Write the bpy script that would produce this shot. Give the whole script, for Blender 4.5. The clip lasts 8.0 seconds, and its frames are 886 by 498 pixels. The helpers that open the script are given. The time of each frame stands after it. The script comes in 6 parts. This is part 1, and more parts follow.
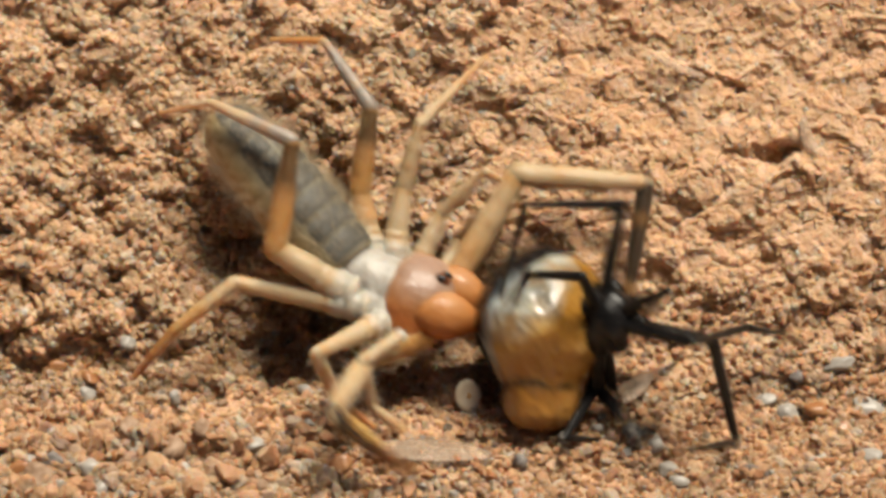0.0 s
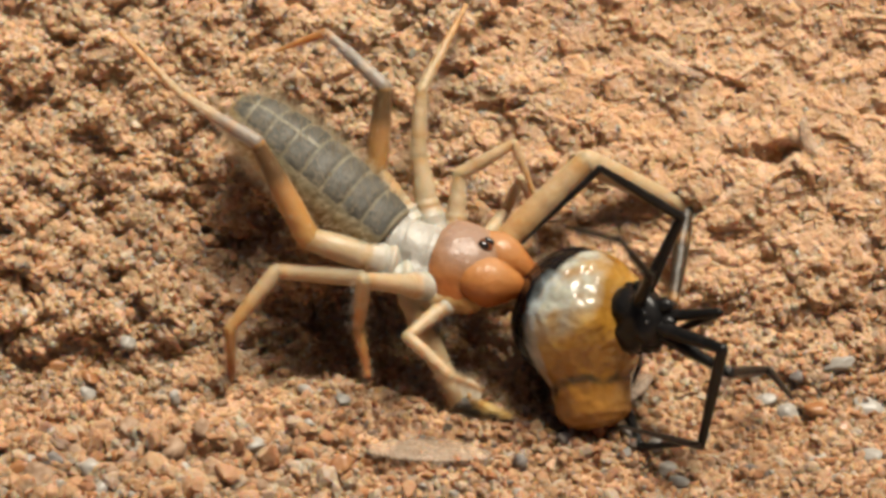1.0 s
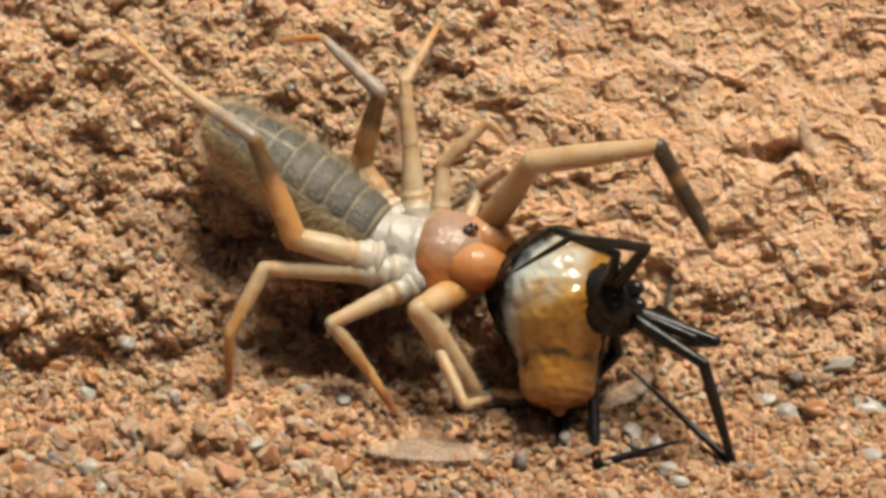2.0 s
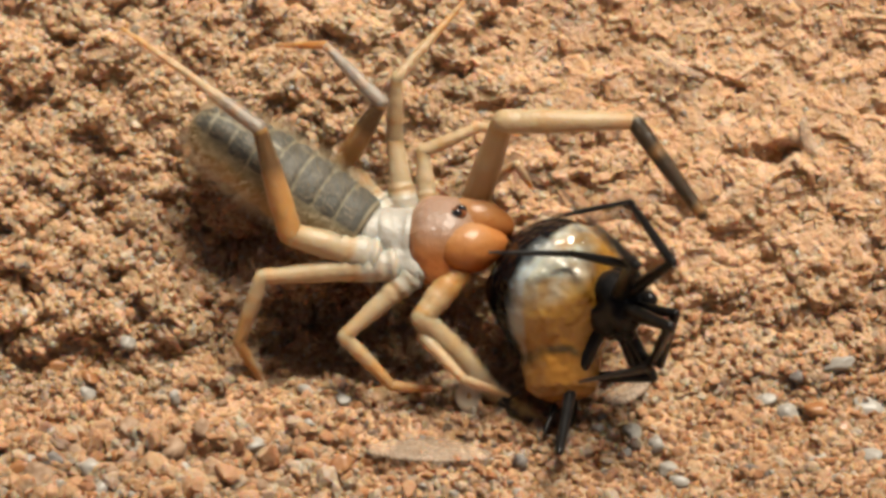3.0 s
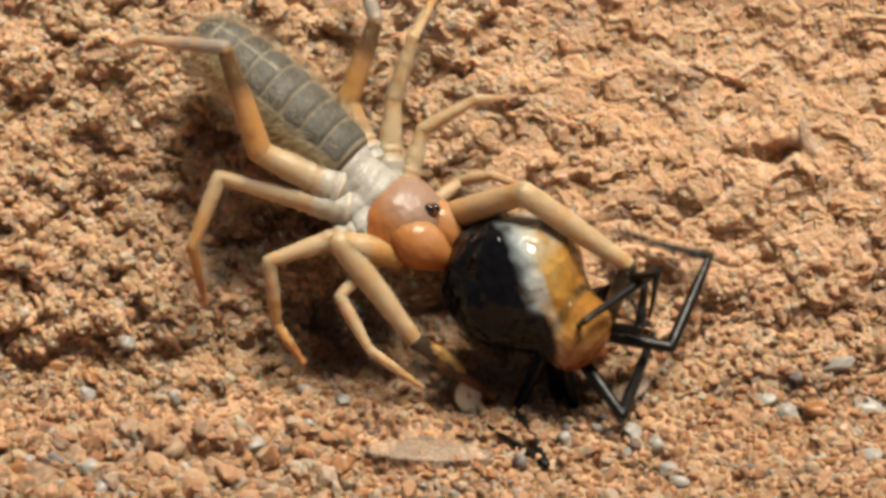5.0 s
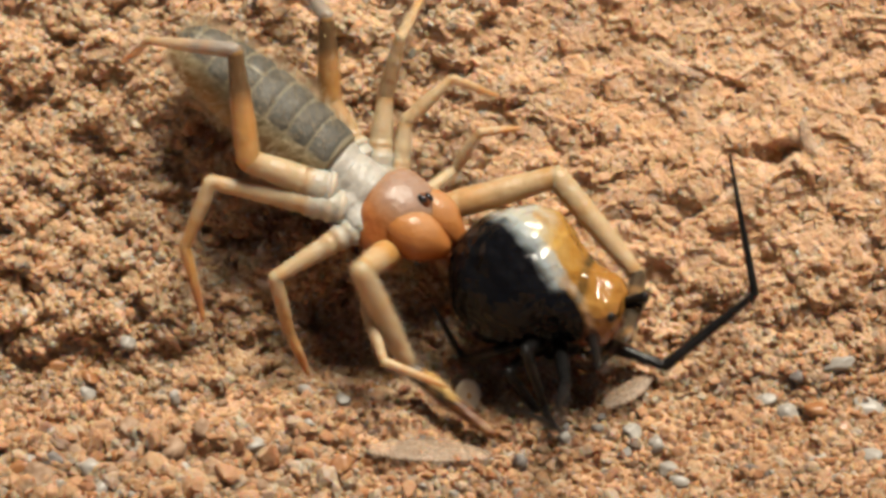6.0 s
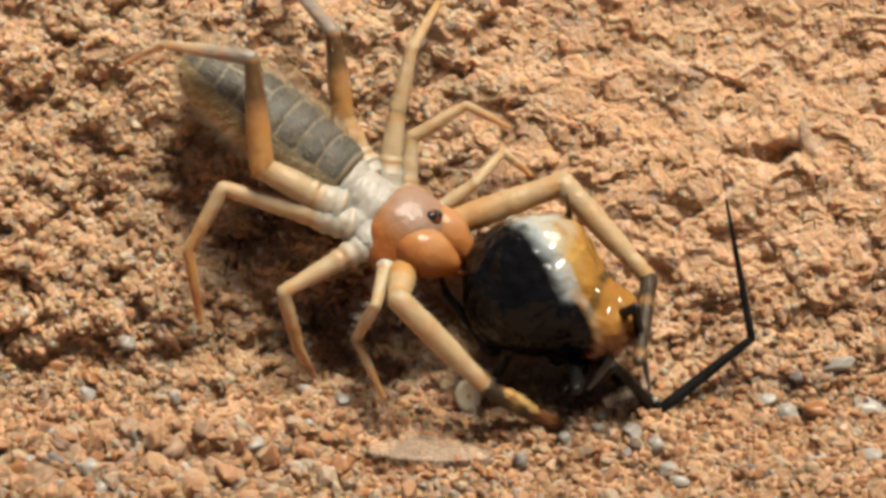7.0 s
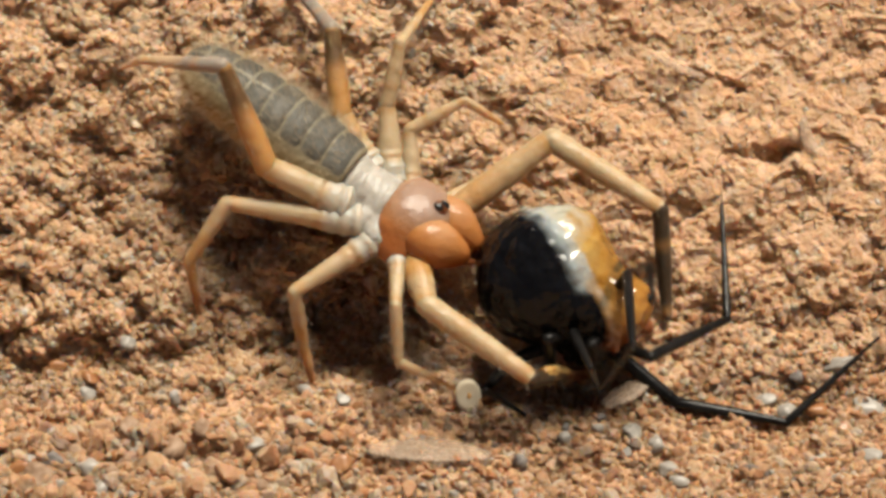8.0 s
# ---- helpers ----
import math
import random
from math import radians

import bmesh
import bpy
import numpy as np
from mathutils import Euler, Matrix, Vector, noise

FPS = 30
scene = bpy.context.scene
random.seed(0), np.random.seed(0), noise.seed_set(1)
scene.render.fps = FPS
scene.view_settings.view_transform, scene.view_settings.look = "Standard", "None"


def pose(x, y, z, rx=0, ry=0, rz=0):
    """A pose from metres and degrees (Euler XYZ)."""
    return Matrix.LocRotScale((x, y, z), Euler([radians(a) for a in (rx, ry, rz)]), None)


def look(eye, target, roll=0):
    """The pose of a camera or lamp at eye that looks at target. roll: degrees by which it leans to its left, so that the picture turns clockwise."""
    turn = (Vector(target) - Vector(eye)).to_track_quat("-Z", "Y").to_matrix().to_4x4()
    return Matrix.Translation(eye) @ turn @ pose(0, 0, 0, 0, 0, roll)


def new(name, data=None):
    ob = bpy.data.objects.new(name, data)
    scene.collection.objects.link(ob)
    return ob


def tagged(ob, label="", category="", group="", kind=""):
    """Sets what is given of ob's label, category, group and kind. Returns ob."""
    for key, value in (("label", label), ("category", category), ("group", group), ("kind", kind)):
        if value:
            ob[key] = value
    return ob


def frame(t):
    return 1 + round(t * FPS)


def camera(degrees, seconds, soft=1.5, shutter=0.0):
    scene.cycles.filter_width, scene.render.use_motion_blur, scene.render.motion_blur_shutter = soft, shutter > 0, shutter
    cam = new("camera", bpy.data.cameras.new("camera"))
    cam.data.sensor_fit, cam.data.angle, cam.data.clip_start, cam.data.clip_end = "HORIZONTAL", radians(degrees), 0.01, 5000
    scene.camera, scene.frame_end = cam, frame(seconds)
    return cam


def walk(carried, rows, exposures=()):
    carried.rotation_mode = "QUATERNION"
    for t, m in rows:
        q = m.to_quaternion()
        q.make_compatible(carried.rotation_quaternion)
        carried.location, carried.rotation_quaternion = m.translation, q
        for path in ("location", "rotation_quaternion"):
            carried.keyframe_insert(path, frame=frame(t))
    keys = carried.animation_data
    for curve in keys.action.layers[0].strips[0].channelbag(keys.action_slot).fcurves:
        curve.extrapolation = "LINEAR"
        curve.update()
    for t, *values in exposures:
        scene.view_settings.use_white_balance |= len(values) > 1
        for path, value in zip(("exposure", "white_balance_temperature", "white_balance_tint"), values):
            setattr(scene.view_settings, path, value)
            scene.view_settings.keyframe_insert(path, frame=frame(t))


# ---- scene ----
# ---- the camera: a macro lens on a stand, looking down at a sandy bank ----
MM = 0.001
TILT = radians(40)


def stage(a, b, c):
    """Millimetres across, up the bank and out towards the stand, as a place in the world."""
    return Vector((a, b * math.sin(TILT) - c * math.cos(TILT), b * math.cos(TILT) + c * math.sin(TILT) + 10)) * MM


cam = camera(13.5105, 8.0, soft=3.5, shutter=1.3)
STAND = look(stage(0, 0, 266), stage(0, 0, 0))
walk(cam, [(0.0, STAND), (8.0, STAND)], exposures=[(0.0, 0.68), (8.0, 0.68)])

# ---- light: a bright soft sky with a hazy high sun ----
world = bpy.data.worlds.new("sky")
scene.world = world
world.use_nodes = True
wn = world.node_tree.nodes
sky = wn.new("ShaderNodeTexSky")
sky.sky_type = "NISHITA"
sky.sun_disc = False
sky.sun_elevation = radians(77)
sky.sun_rotation = radians(68)
sky.air_density = 0.1
sky.dust_density = 2.0
sky.ozone_density = 0.0
wn["Background"].inputs["Strength"].default_value = 0.05
world.node_tree.links.new(sky.outputs[0], wn["Background"].inputs["Color"])
sun = new("sun", bpy.data.lights.new("sun", "SUN"))
sun.data.energy = 5.0
sun.data.angle = radians(23)
sun.data.color = (1.0, 0.92, 0.765)
SUN_FROM = Vector((0.22, 0.09, 1.0))
sun.matrix_basis = look(SUN_FROM, (0, 0, 0))


# ---- materials ----
def material(name):
    m = bpy.data.materials.new(name)
    m.use_nodes = True
    nt = m.node_tree
    return m, nt, nt.nodes["Principled BSDF"]


def node(nt, kind, **values):
    n = nt.nodes.new(kind)
    for key, value in values.items():
        n.inputs[key].default_value = value
    return n


def ramp(nt, source, stops):
    r = nt.nodes.new("ShaderNodeValToRGB")
    while len(r.color_ramp.elements) < len(stops):
        r.color_ramp.elements.new(0.5)
    for e, (pos, col) in zip(r.color_ramp.elements, stops):
        e.position = pos
        e.color = (*col, 1)
    nt.links.new(source, r.inputs[0])
    return r


def mix(nt, fac, a, b):
    m = nt.nodes.new("ShaderNodeMix")
    m.data_type = "RGBA"
    for sock, v in ((m.inputs[0], fac), (m.inputs[6], a), (m.inputs[7], b)):
        if hasattr(v, "links"):
            nt.links.new(v, sock)
        elif isinstance(v, (int, float)):
            sock.default_value = v
        else:
            sock.default_value = (*v, 1)
    return m.outputs[2]


def bump(nt, bsdf, height, strength, distance):
    b = node(nt, "ShaderNodeBump", Strength=strength, Distance=distance)
    nt.links.new(height, b.inputs["Height"])
    nt.links.new(b.outputs[0], bsdf.inputs["Normal"])


def coords(nt):
    return nt.nodes.new("ShaderNodeTexCoord").outputs["Object"]


def noise_node(nt, where, scale, detail=4.0, rough=0.6):
    n = node(nt, "ShaderNodeTexNoise", Scale=scale, Detail=detail, Roughness=rough)
    nt.links.new(where, n.inputs["Vector"])
    return n.outputs["Fac"]


def scatter(p):
    """Quartz sand lets warm light through for a fraction of a millimetre."""
    p.inputs["Subsurface Weight"].default_value = 0.6
    p.inputs["Subsurface Radius"].default_value = (1.0, 0.42, 0.14)
    p.inputs["Subsurface Scale"].default_value = 0.0007


def soil_material():
    m, nt, p = material("ochre_soil")
    co = coords(nt)
    big = noise_node(nt, co, 130, 5)
    fine = noise_node(nt, co, 1500, 6, 0.7)
    base = ramp(nt, big, [(0.3, (0.385, 0.225, 0.130)), (0.5, (0.430, 0.275, 0.178)), (0.7, (0.455, 0.315, 0.220))])
    spots = ramp(nt, fine, [(0.34, (0.286, 0.118, 0.041)), (0.45, (0.401, 0.222, 0.112)), (0.62, (0.449, 0.292, 0.184)), (0.74, (0.462, 0.354, 0.258))])
    vor = node(nt, "ShaderNodeTexVoronoi", Scale=1100)
    nt.links.new(co, vor.inputs["Vector"])
    tint = ramp(nt, vor.outputs["Color"], [(0.0, (0.313, 0.143, 0.061)), (0.25, (0.408, 0.238, 0.136)), (0.7, (0.449, 0.292, 0.190)), (0.9, (0.449, 0.367, 0.292)), (1.0, (0.286, 0.258, 0.238))])
    col = mix(nt, 0.6, base.outputs[0], spots.outputs[0])
    col = mix(nt, 0.42, col, tint.outputs[0])
    nt.links.new(col, p.inputs["Base Color"])
    p.inputs["Roughness"].default_value = 0.85
    p.inputs["Specular IOR Level"].default_value = 0.3
    scatter(p)
    cells = node(nt, "ShaderNodeTexVoronoi", Scale=2700)
    nt.links.new(co, cells.inputs["Vector"])
    both = nt.nodes.new("ShaderNodeMath")
    both.operation = "MULTIPLY_ADD"
    both.inputs[1].default_value = -0.8
    nt.links.new(cells.outputs["Distance"], both.inputs[0])
    nt.links.new(noise_node(nt, co, 2600, 5, 0.75), both.inputs[2])
    bump(nt, p, both.outputs[0], 0.5, 0.0003)
    return m


def grain_material(name, stops, rough=0.55):
    m, nt, p = material(name)
    geo = nt.nodes.new("ShaderNodeNewGeometry")
    r = ramp(nt, geo.outputs["Random Per Island"], stops)
    r.color_ramp.interpolation = "LINEAR"
    fine = noise_node(nt, coords(nt), 2200, 4)
    dirt = ramp(nt, fine, [(0.35, (0.72, 0.50, 0.34)), (0.6, (1, 1, 1))])
    mx = nt.nodes.new("ShaderNodeMix")
    mx.data_type, mx.blend_type = "RGBA", "MULTIPLY"
    mx.inputs[0].default_value = 0.55
    nt.links.new(r.outputs[0], mx.inputs[6])
    nt.links.new(dirt.outputs[0], mx.inputs[7])
    nt.links.new(mx.outputs[2], p.inputs["Base Color"])
    p.inputs["Roughness"].default_value = rough
    scatter(p)
    bump(nt, p, noise_node(nt, coords(nt), 2200, 5, 0.7), 0.85, 0.00022)
    return m


def flesh_material(name, low, high, scale=700, rough=0.35, sss=0.25, x_stops=None, length=1.0, axis=0, start=0.0):
    """Translucent cuticle; x_stops colour it along its length."""
    m, nt, p = material(name)
    co = coords(nt)
    n = noise_node(nt, co, scale, 5)
    col = ramp(nt, n, [(0.35, low), (0.65, high)]).outputs[0]
    if x_stops:
        sep = nt.nodes.new("ShaderNodeSeparateXYZ")
        nt.links.new(co, sep.inputs[0])
        mr = node(nt, "ShaderNodeMapRange")
        mr.inputs["From Min"].default_value = start
        mr.inputs["From Max"].default_value = length
        nt.links.new(sep.outputs[axis], mr.inputs["Value"])
        along = ramp(nt, mr.outputs[0], x_stops)
        col = mix(nt, 0.8, col, along.outputs[0])
    nt.links.new(col, p.inputs["Base Color"])
    p.inputs["Roughness"].default_value = rough
    p.inputs["Subsurface Weight"].default_value = sss
    p.inputs["Subsurface Radius"].default_value = (1.0, 0.6, 0.38)
    p.inputs["Subsurface Scale"].default_value = 0.0016
    p.inputs["Specular IOR Level"].default_value = 0.32
    bump(nt, p, noise_node(nt, co, 1100, 4), 0.45, 0.0004)
    return m


def prey_skin():
    """Cream and ochre skin with a large black cap, edged by a milky band."""
    m, nt, p = material("cream_and_black_skin")
    co = coords(nt)
    wob = node(nt, "ShaderNodeTexNoise", Scale=260, Detail=4)
    nt.links.new(co, wob.inputs["Vector"])
    add = nt.nodes.new("ShaderNodeVectorMath")
    add.operation = "MULTIPLY_ADD"
    nt.links.new(wob.outputs["Color"], add.inputs[0])
    add.inputs[1].default_value = (0.0022, 0.0022, 0.0022)
    nt.links.new(co, add.inputs[2])
    sep = nt.nodes.new("ShaderNodeSeparateXYZ")
    nt.links.new(add.outputs[0], sep.inputs[0])

    def span(sock, a, b):
        mr = node(nt, "ShaderNodeMapRange")
        mr.inputs["From Min"].default_value, mr.inputs["From Max"].default_value = a, b
        nt.links.new(sock, mr.inputs["Value"])
        return mr.outputs[0]

    def along(x, y, z):
        """How far out a place lies that way, as a share of the body's radius."""
        dot = nt.nodes.new("ShaderNodeVectorMath")
        dot.operation = "DOT_PRODUCT"
        nt.links.new(add.outputs[0], dot.inputs[0])
        k = Vector((x, y, z)).normalized() / (5 * MM)
        dot.inputs[1].default_value = k
        return dot.outputs["Value"]

    def times(a, b):
        mul = nt.nodes.new("ShaderNodeMath")
        mul.operation = "MULTIPLY"
        nt.links.new(a, mul.inputs[0])
        nt.links.new(b, mul.inputs[1])
        return mul.outputs[0]

    warm = ramp(nt, noise_node(nt, co, 330, 5), [(0.34, (0.19, 0.085, 0.010)), (0.5, (0.26, 0.13, 0.022)), (0.68, (0.34, 0.21, 0.06))])
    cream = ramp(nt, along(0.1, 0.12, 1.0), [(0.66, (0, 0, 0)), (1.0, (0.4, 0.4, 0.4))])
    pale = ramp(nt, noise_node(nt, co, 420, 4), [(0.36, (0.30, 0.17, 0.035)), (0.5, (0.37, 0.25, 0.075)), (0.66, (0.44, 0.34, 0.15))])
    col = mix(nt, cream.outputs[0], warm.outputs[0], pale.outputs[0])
    tip = ramp(nt, span(sep.outputs[0], 0.002, 0.0068), [(0.2, (0, 0, 0)), (0.9, (0.75, 0.75, 0.75))])
    col = mix(nt, tip.outputs[0], col, (0.24, 0.105, 0.022))
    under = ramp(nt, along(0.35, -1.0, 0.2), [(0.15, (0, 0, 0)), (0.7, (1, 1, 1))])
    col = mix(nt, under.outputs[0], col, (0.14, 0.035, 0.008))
    milk = ramp(nt, along(-0.62, 0.55, 0.40), [(0.56, (0, 0, 0)), (0.82, (0.85, 0.85, 0.85))])
    veins = ramp(nt, noise_node(nt, co, 520, 3, 0.5), [(0.36, (0.25, 0.25, 0.25)), (0.56, (1, 1, 1))])
    col = mix(nt, times(milk.outputs[0], veins.outputs[0]), col, (0.33, 0.345, 0.305))
    stripe = ramp(nt, span(sep.outputs[0], 0.0042, 0.0062), [(0.2, (0, 0, 0)), (0.4, (1, 1, 1)), (0.55, (1, 1, 1)), (0.75, (0, 0, 0))])
    col = mix(nt, times(stripe.outputs[0], veins.outputs[0]), col, (0.05, 0.032, 0.012))
    side = span(along(-0.42, -0.5, 0.76), -0.24, 0.76)
    edge = ramp(nt, side, [(0.08, (0, 0, 0)), (0.18, (0.18, 0.18, 0.18)), (0.26, (0, 0, 0))])
    col = mix(nt, edge.outputs[0], col, (0.36, 0.38, 0.36))
    cap = ramp(nt, side, [(0.2, (0, 0, 0)), (0.28, (1, 1, 1))])
    col = mix(nt, cap.outputs[0], col, (0.004, 0.004, 0.005))
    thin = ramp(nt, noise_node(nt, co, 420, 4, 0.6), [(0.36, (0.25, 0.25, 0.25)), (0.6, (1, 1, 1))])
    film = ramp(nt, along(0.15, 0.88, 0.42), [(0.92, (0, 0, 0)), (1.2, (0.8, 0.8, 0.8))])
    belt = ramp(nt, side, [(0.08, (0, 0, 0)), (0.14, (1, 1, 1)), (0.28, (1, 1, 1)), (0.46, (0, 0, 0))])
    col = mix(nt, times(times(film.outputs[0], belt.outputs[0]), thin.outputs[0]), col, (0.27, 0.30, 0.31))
    nt.links.new(col, p.inputs["Base Color"])
    gloss = ramp(nt, cap.outputs[0], [(0.0, (0.42, 0.42, 0.42)), (1.0, (0.12, 0.12, 0.12))])
    nt.links.new(gloss.outputs[0], p.inputs["Specular IOR Level"])
    p.inputs["Roughness"].default_value = 0.08
    p.inputs["Subsurface Weight"].default_value = 0.3
    p.inputs["Subsurface Radius"].default_value = (1.0, 0.5, 0.2)
    p.inputs["Subsurface Scale"].default_value = 0.0008
    bump(nt, p, noise_node(nt, co, 760, 1.5, 0.5), 0.6, 0.0010)
    return m


def plain(name, low, high, rough=0.3, scale=900, depth=0.0001, spec=0.5):
    m, nt, p = material(name)
    co = coords(nt)
    nt.links.new(ramp(nt, noise_node(nt, co, scale, 5), [(0.35, low), (0.65, high)]).outputs[0], p.inputs["Base Color"])
    p.inputs["Roughness"].default_value = rough
    p.inputs["Specular IOR Level"].default_value = spec
    bump(nt, p, noise_node(nt, co, scale * 2.5, 3), 0.4, depth)
    return m


SOIL = soil_material()
GRAIN = grain_material("sand_grains", [(0.0, (0.31, 0.175, 0.092)), (0.34, (0.36, 0.225, 0.135)), (0.5, (0.285, 0.135, 0.058)), (0.66, (0.36, 0.245, 0.16)), (0.86, (0.34, 0.28, 0.215)), (0.95, (0.215, 0.095, 0.040)), (1.0, (0.16, 0.135, 0.115))], 0.75)
CRUMB = grain_material("soil_crumbs", [(0.0, (0.37, 0.22, 0.125)), (0.4, (0.43, 0.28, 0.18)), (0.74, (0.445, 0.315, 0.21)), (0.92, (0.43, 0.35, 0.27)), (0.975, (0.40, 0.37, 0.34)), (0.985, (0.24, 0.20, 0.17)), (1.0, (0.15, 0.125, 0.105))], 0.8)
CLOD = grain_material("soil_clods", [(0.0, (0.33, 0.185, 0.10)), (0.5, (0.40, 0.245, 0.145)), (0.9, (0.43, 0.29, 0.185)), (1.0, (0.40, 0.34, 0.28))], 0.85)
PREY_SKIN = prey_skin()
BLACK = plain("black_cuticle", (0.004, 0.004, 0.004), (0.010, 0.009, 0.009), 0.28, 900, 0.0001, 0.17)
EYE = plain("eye_black", (0.005, 0.005, 0.006), (0.012, 0.012, 0.014), 0.1)
TERGITE = flesh_material("grey_tergite", (0.051, 0.048, 0.039), (0.086, 0.081, 0.069), 700, 0.58, 0.08)
BELLY = flesh_material("amber_flank", (0.205, 0.148, 0.070), (0.271, 0.213, 0.123), 500, 0.5, 0.3, [(0.0, (0.271, 0.160, 0.053)), (0.3, (0.205, 0.148, 0.061)), (0.55, (0.164, 0.143, 0.094)), (1.0, (0.197, 0.184, 0.148))], 0.0026, 2)
PALE = flesh_material("pale_cuticle", (0.255, 0.233, 0.205), (0.345, 0.322, 0.290), 600, 0.4, 0.35)
HEAD = flesh_material("orange_head", (0.271, 0.118, 0.045), (0.307, 0.153, 0.073), 420, 0.34, 0.5, [(0.0, (0.325, 0.099, 0.022)), (0.3, (0.316, 0.122, 0.037)), (0.6, (0.279, 0.153, 0.090)), (0.85, (0.239, 0.167, 0.135))], 0.0022, 2)
# paler gloss on top and darker underside are put into the jaw's colour
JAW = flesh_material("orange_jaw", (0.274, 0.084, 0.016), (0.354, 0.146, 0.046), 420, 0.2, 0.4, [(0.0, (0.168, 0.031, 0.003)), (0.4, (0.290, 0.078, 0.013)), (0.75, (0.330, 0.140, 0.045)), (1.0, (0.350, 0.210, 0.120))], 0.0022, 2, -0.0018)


# ---- mesh helpers ----
def part(name, bm, mat, parent, label="", smooth=True):
    me = bpy.data.meshes.new(name)
    bm.normal_update()
    bm.to_mesh(me)
    bm.free()
    me.materials.append(mat)
    if smooth:
        for f in me.polygons:
            f.use_smooth = True
    ob = new(name, me)
    ob.parent = parent
    if label:
        tagged(ob, label)
    return ob


def lathe(profile, seg=16, wide=1.0, tall=1.0, bm=None, m=None, wobble=0.0, seed=0):
    """A closed body of revolution about x, from (x, radius) pairs in millimetres."""
    bm = bm or bmesh.new()
    m = m or Matrix.Identity(4)
    rng = random.Random(seed)
    rings = []
    for x, r in profile:
        ring = []
        for i in range(seg):
            a = 2 * math.pi * i / seg
            rr = r * (1 + wobble * rng.uniform(-1, 1))
            ring.append(bm.verts.new(m @ (Vector((x, rr * wide * math.cos(a), rr * tall * math.sin(a))) * MM)))
        rings.append(ring)
    for a, b in zip(rings, rings[1:]):
        for i in range(seg):
            bm.faces.new((a[i], a[(i + 1) % seg], b[(i + 1) % seg], b[i]))
    bm.faces.new(reversed(rings[0]))
    bm.faces.new(rings[-1])
    bmesh.ops.recalc_face_normals(bm, faces=bm.faces)
    return bm


def blob(cx, cy, cz, rx, ry, rz, bm=None, sub=4, lump=0.0, fine=0.0):
    """A rounded lump, in millimetres."""
    bm = bm or bmesh.new()
    made = bmesh.ops.create_icosphere(bm, subdivisions=sub, radius=1)["verts"]
    for v in made:
        k = 1 + lump * noise.noise(v.co * 2.3 + Vector((cx, cy, cz))) + fine * noise.noise(v.co * 7 + Vector((cy, cx, cz)))
        v.co = Vector((cx + v.co.x * rx * k, cy + v.co.y * ry * k, cz + v.co.z * rz * k)) * MM
    return bm


def melted(lumps, middle, soft=5.0, sub=5):
    """Several ellipsoids (centre and half-sizes, mm) run together into one skin, seen from a place inside them all."""
    bm = bmesh.new()
    c = Vector(middle)
    for v in bmesh.ops.create_icosphere(bm, subdivisions=sub, radius=1)["verts"]:
        lo, hi = 0.0, 8.0
        for _ in range(18):
            mid = (lo + hi) / 2
            p = c + v.co * mid
            depth = sum(math.exp(-soft * (math.sqrt(((p.x - x) / rx) ** 2 + ((p.y - y) / ry) ** 2 + ((p.z - z) / rz) ** 2) - 1)) for x, y, z, rx, ry, rz in lumps)
            lo, hi = (mid, hi) if depth > 1 else (lo, mid)
        v.co = (c + v.co * lo * (1 + 0.02 * noise.noise(v.co * 3.1))) * MM
    return bm


def bone_profile(length, r0, r1, bulge=1.15, steps=10, hip=0.0):
    """A limb piece with a knobbed start, a slight swell and a rounded end."""
    rows = [(-r0 * 0.92, r0 * 0.3), (-r0 * 0.75, r0 * 0.62), (-r0 * 0.45, r0 * 0.88)]
    for i in range(steps + 1):
        s = i / steps
        r = r0 + (r1 - r0) * s
        r *= 1 + (bulge - 1) * math.sin(math.pi * min(1, s * 1.15)) + 0.03 * math.exp(-(s / 0.06) ** 2) + 0.015 * math.sin(s * 23)
        r *= 1 + hip * max(0.0, 1 - s / 0.42) ** 0.6 * (1 + 0.10 * math.sin(s * 60))
        rows.append((s * length, r))
    rows += [(length + r1 * 0.45, r1 * 0.86), (length + r1 * 0.75, r1 * 0.6), (length + r1 * 0.92, r1 * 0.25)]
    return rows


# ---- the ground: one sheet of crumbling soil, a floor that rises into a bank ----
def gradient_noise(x, y, size, seed):
    """Smooth random relief in about -1..1 with features of that size."""
    rng = np.random.default_rng(seed)
    ang = rng.uniform(0, 2 * np.pi, (256, 256))
    gx, gy = np.cos(ang), np.sin(ang)
    u, v = x / size + 40.37, y / size + 71.11
    i, j = np.floor(u).astype(int), np.floor(v).astype(int)
    fu, fv = u - i, v - j
    su, sv = fu**3 * (fu * (fu * 6 - 15) + 10), fv**3 * (fv * (fv * 6 - 15) + 10)

    def corner(di, dj):
        a, b = (i + di) % 256, (j + dj) % 256
        return gx[a, b] * (fu - di) + gy[a, b] * (fv - dj)

    low = corner(0, 0) * (1 - su) + corner(1, 0) * su
    high = corner(0, 1) * (1 - su) + corner(1, 1) * su
    return 1.5 * (low * (1 - sv) + high * sv)


def graded(a, b, step, out):
    """Even lines from a to b, then ever wider out to the far edges."""
    mid = list(np.arange(a, b, step))
    lo, hi, w = [], [], step
    x = a
    while x > -out:
        w *= 1.35
        x -= w
        lo.append(x)
    x, w = mid[-1], step
    while x < out:
        w *= 1.35
        x += w
        hi.append(x)
    return np.array(lo[::-1] + mid + hi)


STEP = 0.072
SLOPE = radians(42)
GX = graded(-35, 35, STEP, 60000)
GS = graded(-13, 32, STEP, 60000)  # the way along the ground, from the floor up the bank


